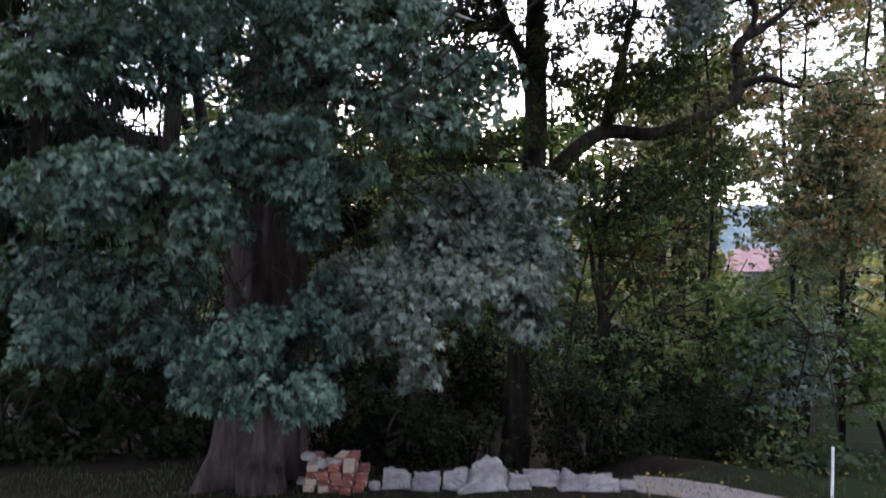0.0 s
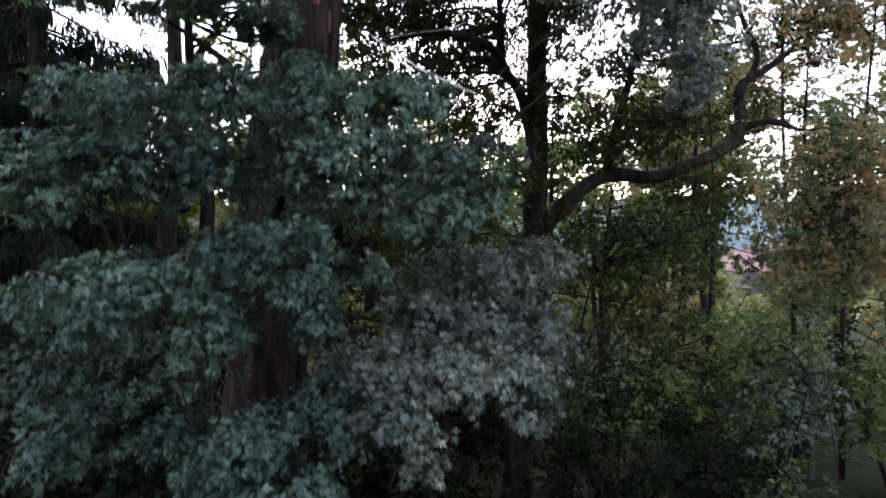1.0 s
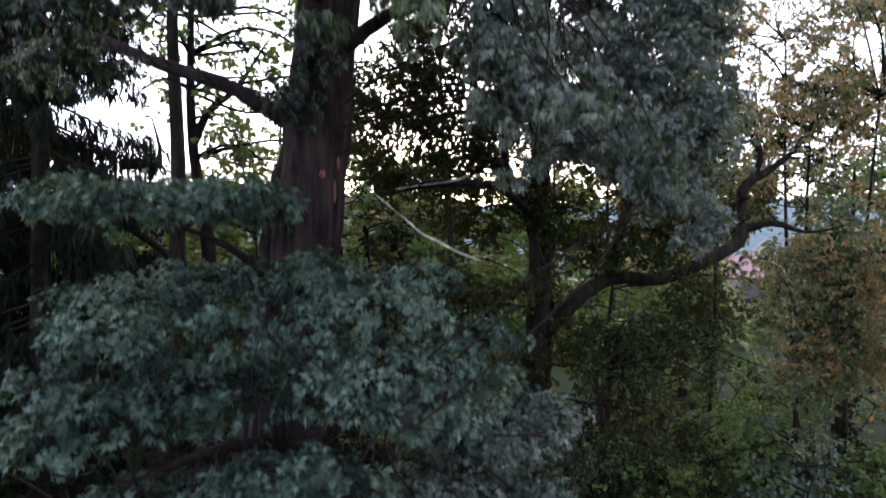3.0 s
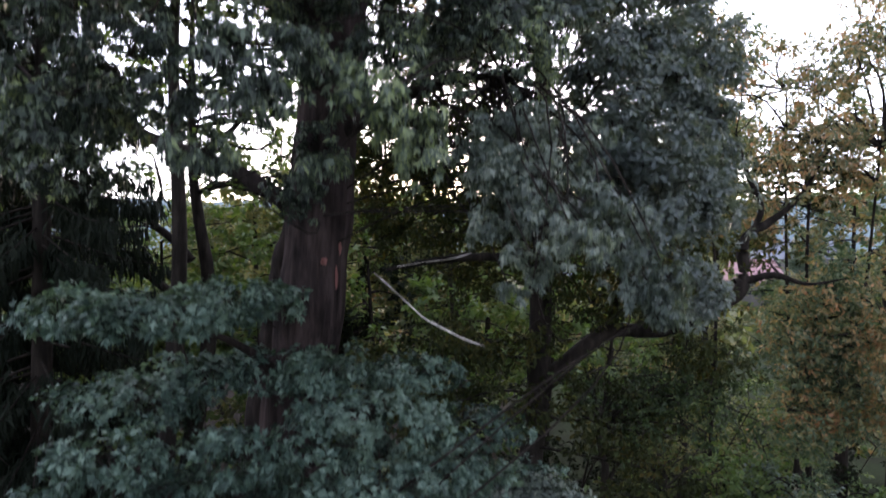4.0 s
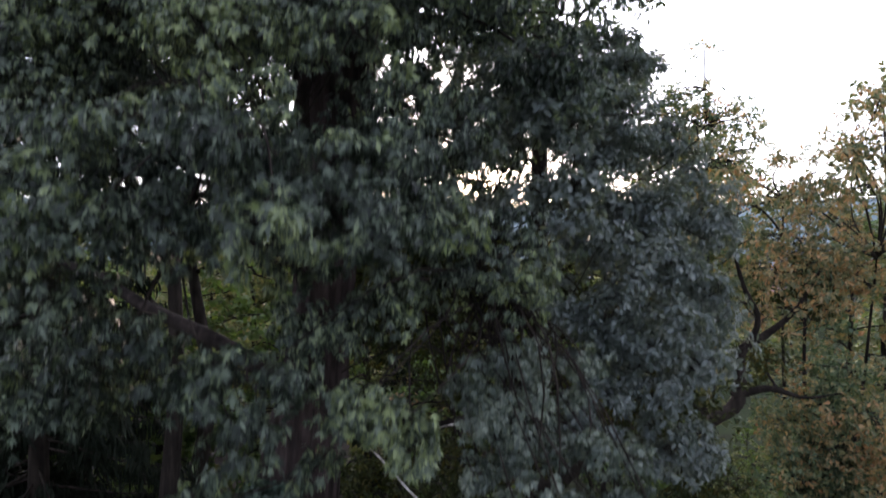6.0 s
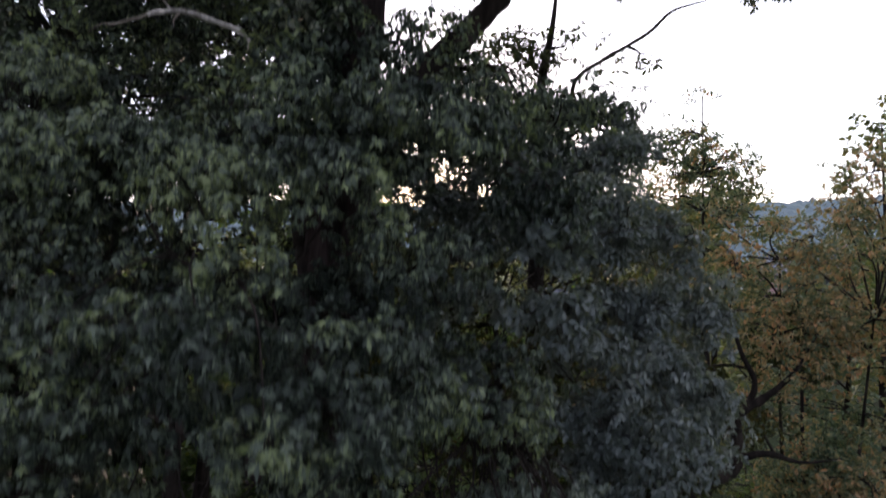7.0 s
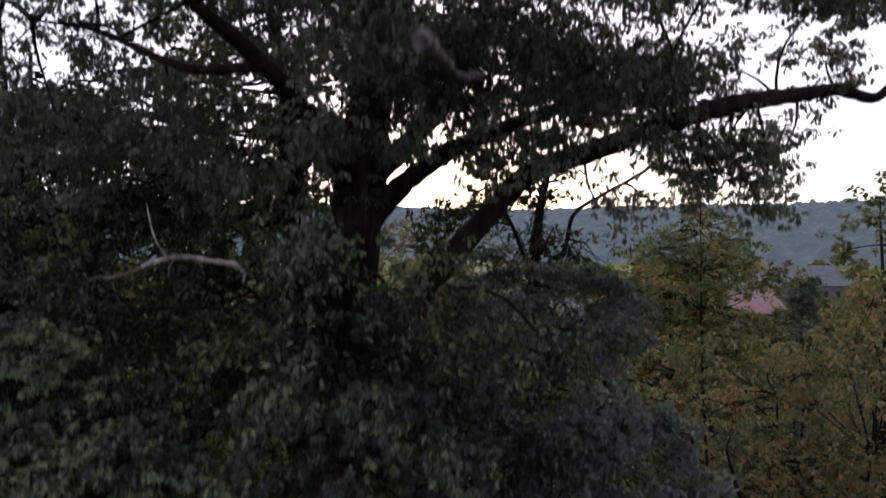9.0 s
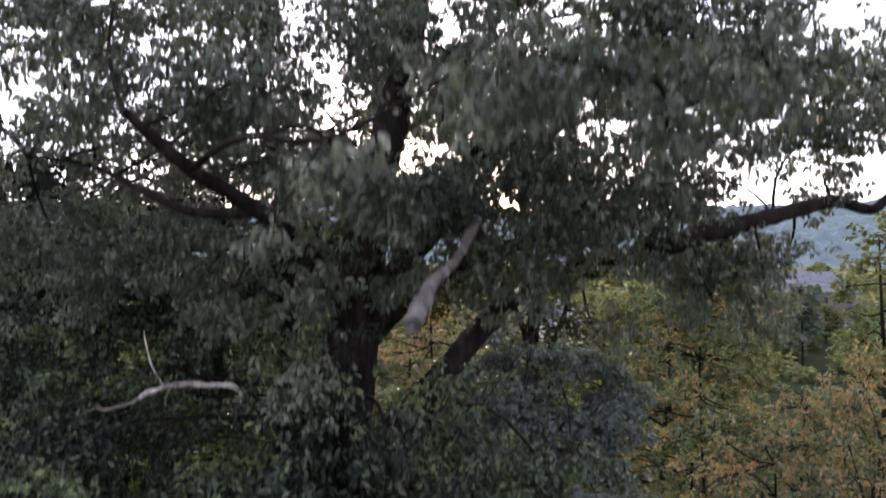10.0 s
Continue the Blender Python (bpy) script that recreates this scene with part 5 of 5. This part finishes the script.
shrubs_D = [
    ((8.7, 11.9), 0.3, (1.4, 0.7, 1.5), M_WOOD, 34), ((3.5, 12.3), -0.1, (1.2, 0.7, 0.9), M_WOOD, 30), ((3.9, 9.6), -0.6, (1.1, 0.5, 0.75), M_SHADE_LEAF, 26), ((4.9, 8.6), -0.6, (0.8, 0.4, 0.45), M_HAZEL, 20), ((-3.0, 7.7), 0.3, (1.0, 0.4, 0.7), M_SHADE_LEAF),
    ((-5.3, 7.4), 0.5, (1.2, 0.5, 0.9), M_SHADE_LEAF), ((-0.4, 9.6), -0.4, (1.2, 0.5, 0.9), M_SHADE_LEAF), ((2.4, 9.9), -0.5, (0.9, 0.4, 0.9), M_SHADE_LEAF),
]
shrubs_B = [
    ((0.5, 11.2), 0.1, (1.0, 0.5, 1.2), M_SHADE_LEAF), ((-3.9, 8.0), 0.6, (1.3, 0.5, 1.0), M_SHADE_LEAF), ((-4.6, 9.2), 1.0, (1.8, 0.7, 1.6), M_SHADE_LEAF), ((-6.3, 8.4), 1.0, (1.6, 0.8, 1.5), M_SHADE_LEAF), ((-0.6, 11.6), 0.1, (1.6, 0.7, 1.5), M_SHADE_LEAF),
    ((0.3, 12.5), 0.2, (1.6, 0.8, 1.5), M_LIME), ((2.4, 12.0), -0.2, (1.4, 0.7, 1.4), M_SHADE_LEAF), ((4.4, 12.4), 0.0, (1.4, 0.8, 1.6), M_SHADE_LEAF), ((6.5, 11.8), 0.35, (0.9, 0.5, 1.5), M_PALE, 36), ((9.2, 12.6), 0.6, (1.6, 0.9, 1.7), M_SHADE_LEAF),
    ((8.6, 14.5), 0.8, (1.4, 0.9, 1.6), M_WOOD), ((-2.8, 11.5), 0.5, (1.7, 0.9, 1.8), M_SHADE_LEAF), ((5.6, 15.0), 1.2, (1.8, 1.0, 2.3), M_LIME),
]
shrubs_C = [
    ((11.5, 13.0), 1.0, (1.8, 0.9, 2.0), M_OAK), ((-8.8, 9.5), 1.0, (1.6, 0.9, 1.7), M_SHADE_LEAF), ((-5.4, 13.0), 1.0, (2.0, 1.0, 2.2), M_SHADE_LEAF), ((-1.0, 15.0), 1.0, (2.0, 1.0, 2.3), M_SHADE_LEAF), ((3.0, 16.0), 0.8, (2.0, 1.0, 2.3), M_SHADE_LEAF),
    ((5.0, 11.6), -0.7, (1.3, 0.7, 0.9), M_SHADE_LEAF),
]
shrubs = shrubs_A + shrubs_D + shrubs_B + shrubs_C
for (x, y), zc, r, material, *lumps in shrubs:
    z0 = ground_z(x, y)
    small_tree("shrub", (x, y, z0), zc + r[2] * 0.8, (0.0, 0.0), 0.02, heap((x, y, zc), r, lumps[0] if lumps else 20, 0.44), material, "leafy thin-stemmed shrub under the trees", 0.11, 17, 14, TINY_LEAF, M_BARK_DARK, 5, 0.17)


def far_woods(n, label):
    """Treetops over the valley floor, too far to tell apart."""
    at, out = [], []
    for _ in range(n):
        y = 45 * 10 ** rng.uniform(0, 1.05)
        x = rng.uniform(-0.75, 0.8) * y
        if 55 < x < 96 and 100 < y < 160:
            continue
        low = 0.3 if 0.45 < x / y < 0.68 and y < 150 else 1.0
        z0, h, w = ground_z(x, y), low * rng.uniform(5, 9) * (1 if y > 70 else 0.8), rng.uniform(2.5, 4.5) * low**0.5
        d = unit(rng.normal(0, 1, (110, 3)))
        k = np.array([1 + 0.4 * noise.noise(Vector(q) * 1.8 + Vector((x, y, 0))) for q in d])[:, None]
        at.append(np.array([x, y, z0 + h * 0.55]) + d * k * [w, w, h * 0.5] * rng.uniform(0.6, 1.0, (110, 1)))
        out.append(d)
    at, out = np.concatenate(at), np.concatenate(out)
    dist = np.hypot(at[:, 0], at[:, 1])
    tagged(new("far_woods", leaf_mesh("far_woods", at, leaf_frames(at, out, 0.2, 0.5), (0.7 + dist * 0.006) * rng.uniform(0.6, 1.2, len(at)), TINY_LEAF, M_LIME)), label, "trees", kind="stuff")


far_woods(340, "distant treetops and hedges over the valley floor")


# thin bare saplings in the shade
for k in range(22):
    x, y = rng.uniform(-3.0, 6.5), rng.uniform(9.6, 12.5)
    z0, h = ground_z(x, y), rng.uniform(1.6, 3.4)
    sapling = thing("sapling", (x, y, z0), "thin bare sapling stem in the shade", "sapling", "saplings")
    lean = rng.normal(0, 0.12, 2) * h
    line = [(x + lean[0] * u + 0.04 * rng.normal(), y + lean[1] * u, z0 - 0.1 + h * u, 0.016 * (1 - 0.8 * u)) for u in (0, 0.3, 0.6, 1.0)]
    wood("stem", line, sapling, M_BARK_DARK, 5, 4, 0.05)
    for u in rng.uniform(0.35, 0.9, 3):
        a = spline(line, 10)[int(u * 30), :3]
        d = rng.normal(0, 0.3, 2)
        wood("branch", [(*a, 0.006), (a[0] + d[0] * 0.6, a[1] + d[1] * 0.6, a[2] + 0.2, 0.005), (a[0] + d[0], a[1] + d[1], a[2] + 0.5, 0.002)], sapling, M_BARK_DARK, 4, 3, 0.0)


# ---------------------------------------------------------------- dead branches and scars of the great oak
for name, label, line in (
    ("dead_branch", "pale barkless dead branch sticking out of the oak", [(-0.85, 6.75, 5.66, 0.005), (-0.73, 6.74, 5.56, 0.009), (-0.45, 6.55, 5.33, 0.009), (-0.3, 6.5, 5.2, 0.008), (-0.17, 6.46, 5.13, 0.011), (0.13, 6.44, 4.98, 0.011), (0.35, 6.44, 4.9, 0.004)]),
    ("dead_branch", "thin pale dead branch sticking out of the oak", [(-0.62, 7.09, 5.72, 0.005), (-0.3, 7.08, 5.77, 0.008), (-0.05, 7.08, 5.8, 0.007), (0.13, 7.08, 5.84, 0.006), (0.24, 7.05, 5.88, 0.004)]),
    ("dead_branch", "bleached bare bent dead branch among dark leaves", [(-2.8, 5.82, 11.22, 0.02), (-2.74, 5.86, 11.26, 0.03), (-2.6, 5.93, 11.3, 0.024), (-2.45, 6.02, 11.31, 0.033), (-2.25, 6.15, 11.27, 0.024), (-2.08, 6.28, 11.24, 0.026), (-1.98, 6.3, 11.14, 0.018), (-2.0, 6.32, 11.05, 0.008)]),
    ("dead_branch", "thin pale upright dead twig", [(-2.62, 5.95, 11.3, 0.012), (-2.75, 5.98, 11.5, 0.01), (-2.82, 6.0, 11.72, 0.007), (-2.84, 6.0, 11.85, 0.003)]),
    ("dead_branch", "grey broken-off branch jutting from the oak, with a pale snapped end", [(0.42, 6.2, 12.9, 0.05), (0.38, 5.2, 12.86, 0.042), (0.2, 4.2, 12.58, 0.034), (0.06, 3.4, 12.47, 0.033), (-0.01, 2.85, 12.36, 0.045), (-0.03, 2.68, 12.31, 0.036)]),
):
    branch = thing(name, line[0][:3], label, "branch")
    wood("stem", line, branch, M_DEAD_GREY if line[0][3] == 0.05 else M_DEADWOOD, 12, 8, 0.22)
    if line[0][3] == 0.02:
        wood("tip", [(-2.78, 5.83, 11.23, 0.017), (-2.9, 5.78, 11.17, 0.014), (-3.1, 5.78, 11.12, 0.011), (-3.2, 5.79, 11.13, 0.009), (-3.35, 5.8, 11.06, 0.004)], branch, M_POST, 8, 6, 0.2, "grey-brown bark-covered tip")
        wood("stub", [(-2.55, 5.95, 11.29, 0.012), (-2.58, 5.9, 11.2, 0.007), (-2.57, 5.88, 11.13, 0.003)], branch, M_POST, 6, 4, 0.2)


def blotch(x, y, z, w, h, parent, material, label):
    """A torn patch of bark: a thin uneven lens lying on the trunk."""
    bm = bmesh.new()
    bmesh.ops.create_icosphere(bm, subdivisions=3, radius=1)
    for v in bm.verts:
        k = 1 + 0.5 * noise.noise(v.co * 2.2 + Vector((x * 9, z * 9, 0)))
        v.co = Vector((x + v.co.x * w * k, y + v.co.y * 0.03, z + v.co.z * h * k))
    hang(part("bark_scar", bm, material, None, label, True), parent)


blotch(-1.31, 6.27, 5.8, 0.03, 0.04, oak, M_SCAR, "torn pinkish patch of bark")
blotch(-1.20, 6.37, 5.62, 0.014, 0.11, oak, M_SCAR, "torn pinkish patch of bark")
blotch(-1.17, 6.42, 5.95, 0.016, 0.08, oak, M_SCAR, "torn pinkish patch of bark")

# ---------------------------------------------------------------- stones, bricks, posts, path


def boulder(x, y, w, d, h, peak, seed, label):
    """A rough quarried block: flat broken faces, worn edges, a narrowed top."""
    pick = random.Random(seed)
    bm = bmesh.new()
    for sx in (-1, 1):
        for sy in (-1, 1):
            for sz in (0, 1):
                k = 1 - peak * sz
                bm.verts.new((sx * k * pick.uniform(0.8, 1), sy * (0.5 + 0.5 * k) * pick.uniform(0.75, 1), sz * pick.uniform(0.75, 1.0)))
    for _ in range(5):
        u = pick.uniform(0.1, 0.8)
        bm.verts.new((pick.uniform(-1, 1) * (1 - peak * u), pick.choice((-1.05, 1.05)) * pick.uniform(0.8, 1), u))
    bm.verts.new((pick.uniform(-0.25, 0.25), pick.uniform(-0.3, 0.3), 1.05))
    bmesh.ops.convex_hull(bm, input=bm.verts[:])
    bmesh.ops.bevel(bm, geom=bm.edges[:], offset=0.05, segments=1, affect="EDGES", clamp_overlap=True)
    bmesh.ops.triangulate(bm, faces=bm.faces[:])
    bmesh.ops.subdivide_edges(bm, edges=[e for e in bm.edges if e.calc_length() > 0.25], cuts=3)
    for v in bm.verts:
        n = noise.noise(v.co * 1.7 + Vector((seed, 0, 0))) * 0.26 + noise.noise(v.co * 4 + Vector((0, seed, 0))) * 0.16 + noise.noise(v.co * 9 + Vector((0, 0, seed))) * 0.08
        p = v.co * (1 + n)
        v.co = Vector((p.x * w / 2, p.y * d / 2, (p.z - 0.1) * h))
    ob = part("boulder", bm, M_STONE, None, label)
    ob.location = (x, y, ground_z(x, y))
    tagged(ob, category="stone", group="row of border stones")


for x, y, w, h, peak, label in (
    (-0.49, 6.45, 0.28, 0.22, 0.12, "squarish grey border stone on the lawn edge"), (-0.17, 6.4, 0.28, 0.21, 0.03, "square-cut pale border stone on the lawn edge"), (0.13, 6.42, 0.25, 0.21, 0.1, "square-cut pale border stone on the lawn edge"),
    (0.47, 6.42, 0.5, 0.31, 0.38, "largest pale border stone with a domed top"), (0.79, 6.38, 0.28, 0.15, 0.5, "small sloping border stone"), (1.05, 6.47, 0.34, 0.14, 0.05, "low flat greyish border stone"),
    (1.33, 6.36, 0.34, 0.19, 0.6, "pale pointed border stone"), (1.63, 6.38, 0.42, 0.15, 0.25, "long low pale border stone"), (1.93, 6.4, 0.22, 0.09, 0.2, "small low border stone by the path"), (-0.71, 6.38, 0.13, 0.09, 0.1, "small whitish stone beside the bricks"),
    (-1.5, 6.5, 0.1, 0.08, 0.2, "small pale rubble stone behind the bricks"),
):
    boulder(x, y, w * 1.1, w * 0.6, h * 0.92, peak, x * 3.3 + 11, label)

pile = thing("brick_pile", (-1.08, 6.5, 0), "untidy stack of old red bricks under the oak", "bricks")
bm = bmesh.new()
bmesh.ops.create_cube(bm, size=1)
for v in bm.verts:
    v.co = Vector((v.co.x * 0.115, v.co.y * 0.24, v.co.z * 0.071))
bmesh.ops.bevel(bm, geom=bm.edges[:], offset=0.006, segments=1, affect="EDGES")
brick_mesh = bpy.data.meshes.new("brick")
bm.to_mesh(brick_mesh)
bm.free()
brick_mesh.materials.append(M_BRICK)
for row, (count, x0) in enumerate(((5, -1.37), (5, -1.37), (4, -1.35), (4, -1.37))):
    for back in range(2):
        for k in range(count):
            if (row, k) == (3, 1):
                continue
            brick = new("brick", brick_mesh)
            brick.location = (x0 + k * 0.123 + rng.normal(0, 0.008) + 0.03 * (row % 2), 6.36 + back * 0.25 + rng.normal(0, 0.015), ground_z(-1.1, 6.4) + 0.037 + row * 0.0715)
            brick.rotation_euler = (rng.normal(0, 0.02), rng.normal(0, 0.03), rng.normal(0, 0.09))
            hang(brick, pile)
for x, z in ((-1.4, 0.30), (-1.27, 0.22), (-1.13, 0.22)):
    bm = bmesh.new()
    bmesh.ops.create_icosphere(bm, subdivisions=3, radius=1)
    for v in bm.verts:
        k = 1 + 0.35 * noise.noise(v.co * 1.6 + Vector((x * 7, 0, 0)))
        v.co = Vector((v.co.x * 0.075 * k, v.co.y * 0.07 * k, v.co.z * 0.045 * k))
    ob = part("rubble", bm, M_STONE, None, "pale broken rubble")
    ob.location = (x, 6.36, z + 0.03)
    hang(ob, pile)


def post(x, y, top, w, material, label, name="fence_post"):
    z0 = ground_z(x, y) - 0.2
    bm = bmesh.new()
    bmesh.ops.create_cone(bm, cap_ends=True, segments=10, radius1=w, radius2=w * 0.92, depth=top - z0)
    bmesh.ops.bevel(bm, geom=[e for e in bm.edges if e.calc_length() < w], offset=w * 0.2, segments=1, affect="EDGES")
    ob = part(name, bm, material, None, label)
    ob.location = (x, y, (top + z0) / 2)
    ob.rotation_euler = (0.01, 0.015, 0)
    tagged(ob, category="post", group="posts")


post(4.27, 6.7, 0.32, 0.016, M_WHITE, "thin white-painted post on the grass", "marker_post")
for x, top in ((2.9, -0.95), (5.72, -0.84), (8.05, -0.78), (10.6, -0.7)):
    post(x, 13.3, top, 0.045, M_POST, "weathered wooden fence post at the wood's edge")
ways = [[(2.9 + 7.7 * u, 13.3, ground_z(2.9 + 7.7 * u, 13.3) * 0 - 1.9 + h + 0.12 * u - 0.02 * math.sin(u * 9.4) ** 2) for u in np.linspace(0, 1, 24)] for h in (0.15, 0.45, 0.75, 0.95)]
verts, quads = tubes(ways, np.full((4, 24), 0.004), 4)
tagged(new("fence_wire", mesh_from("fence_wire", verts, [quads], M_WIRE)), "dull wire strung along the fence posts", "fence", kind="structure")


def gravel_path():
    """A strip of pale gravel leading off from the row of stones."""
    n, m = 40, 8
    verts = []
    for i in range(n):
        u = i / (n - 1)
        cx, cy = 2.05 + 3.0 * u, 6.55 - 0.75 * u
        for j in range(m):
            s = (j / (m - 1) - 0.5) * (0.55 + 0.5 * u) + 0.06 * noise.noise(Vector((u * 9, j * 3.0, 1)))
            x, y = cx + 0.25 * s, cy + s
            verts.append((x, y, ground_z(x, y) + 0.018 - 0.03 * (abs(j / (m - 1) - 0.5) > 0.49)))
    i, j = np.meshgrid(np.arange(n - 1), np.arange(m - 1), indexing="ij")
    a = i * m + j
    tagged(new("gravel_path", mesh_from("gravel_path", np.array(verts), [np.stack([a, a + m, a + m + 1, a + 1], -1).reshape(-1, 4)], M_GRAVEL)), "pale gravel path beside the lawn", "path", kind="structure")


gravel_path()


def grass(name, n, xs, ys, tall, label):
    x, y = rng.uniform(*xs, n), rng.uniform(*ys, n)
    keep = np.array([noise.noise(Vector((a * 0.9, b * 0.9, 5))) > -0.25 for a, b in zip(x, y)])
    x, y = x[keep], y[keep]
    z = np.array([ground_z(a, b) for a, b in zip(x, y)])
    at = np.stack([x, y, z], 1)
    lean = unit(rng.normal(0, 0.35, (len(x), 3)) * [1, 1, 0] + [0, 0, 1])
    side = unit(np.cross(lean, rng.normal(0, 1, lean.shape)))
    turn = np.stack([side, lean, np.cross(side, lean)], 2)
    blade = (np.array([(-0.06, 0, 0), (0.06, 0, 0), (0.05, 0.6, 0.05), (0, 1, 0.2), (-0.05, 0.6, 0.05)]), np.array([(0, 1, 2, 4), (4, 2, 3, 3)]))
    verts, quads = blade
    co = np.einsum("nij,vj->nvi", turn, verts) * (tall * rng.uniform(0.4, 1.2, len(x)))[:, None, None] + at[:, None, :]
    base = (np.arange(len(x)) * 5)[:, None]
    f4 = np.array([0, 1, 2, 4]) + base
    f3 = np.array([4, 2, 3]) + base
    tagged(new(name, mesh_from(name, co.reshape(-1, 3), [f4, f3], M_GRASS)), label, "grass", kind="stuff")


grass("lawn_grass", 15000, (-5, 6.5), (5.0, 7.2), 0.055, "short thin lawn grass by the stones")
grass("tall_grass", 12000, (4.2, 12), (6.8, 11.5), 0.13, "rough grass on the slope")
n = 220
fx, fy = rng.uniform(0.5, 7, n), rng.uniform(5.2, 8.5, n)
at = np.array([(a, b, ground_z(a, b) + rng.uniform(0.02, 0.06)) for a, b in zip(fx, fy)])
turn = leaf_frames(at, unit(rng.normal(0, 1, (n, 3)) * [1, 1, 0.1]), 0.0, 0.3)
tagged(new("fallen_leaves", leaf_mesh("fallen_leaves", at, turn, rng.uniform(0.03, 0.065, n), PLAIN_LEAF, M_FALLEN)), "yellow fallen leaves scattered over the lawn", "leaves", kind="stuff")

# ---------------------------------------------------------------- houses in the valley


def box(name, x0, x1, y0, y1, z0, z1, material, parent, label=""):
    bm = bmesh.new()
    bmesh.ops.create_cube(bm, size=1)
    for v in bm.verts:
        v.co = Vector(((x0 + x1) / 2 + v.co.x * (x1 - x0), (y0 + y1) / 2 + v.co.y * (y1 - y0), (z0 + z1) / 2 + v.co.z * (z1 - z0)))
    return hang(part(name, bm, material, None, label), parent)


def house(x, y, w, d, z0, eaves, ridge, hip, roof_mat, wall_mat, rows, cols, label):
    home = thing("house", (x + w / 2, y + d / 2, z0), label, "house", "houses in the valley")
    box("wall", x, x + w, y, y + d, z0, eaves, wall_mat, home)
    bm = bmesh.new()
    o = 0.5
    c = [bm.verts.new(p) for p in ((x - o, y - o, eaves), (x + w + o, y - o, eaves), (x + w + o, y + d + o, eaves), (x - o, y + d + o, eaves))]
    t = [bm.verts.new(p) for p in ((x + hip, y + d / 2, ridge), (x + w - hip, y + d / 2, ridge))]
    for f in ((c[0], c[1], t[1], t[0]), (c[1], c[2], t[1]), (c[2], c[3], t[0], t[1]), (c[3], c[0], t[0]), (c[3], c[2], c[1], c[0])):
        bm.faces.new(f)
    hang(part("roof", bm, roof_mat, None), home)
    box("chimney", x + w * 0.3, x + w * 0.3 + 0.9, y + d / 2 - 0.4, y + d / 2 + 0.5, ridge - 0.8, ridge + 0.9, wall_mat, home)
    for r in range(rows):
        for k in range(cols):
            wx, wz = x + w * (k + 0.5) / cols, z0 + (eaves - z0) * (r + 0.45) / rows
            frame_ob = box("window", wx - 0.65, wx + 0.65, y - 0.08, y + 0.05, wz - 0.8, wz + 0.8, M_RENDER, home)
            pane = box("pane", wx - 0.5, wx + 0.5, y - 0.11, y - 0.06, wz - 0.65, wz + 0.65, M_GLASS, home)
            hang(pane, frame_ob)


house(74.5, 138, 19, 11, -7.2, 2.9, 7.4, 2.0, M_ROOF_GREY, M_RENDER, 3, 7, "long beige three-storey house with a grey roof")
house(16.5, 100, 9, 9, -6.6, 0.2, 3.0, 0.3, M_ROOF_GREY, M_PALE_WALL, 2, 4, "pale rendered house below the wood")
house(57.5, 118, 9, 9, -7.2, -1.2, 3.2, 0.3, M_ROOF_RED, M_RENDER, 2, 3, "house with a pinkish red tiled roof")
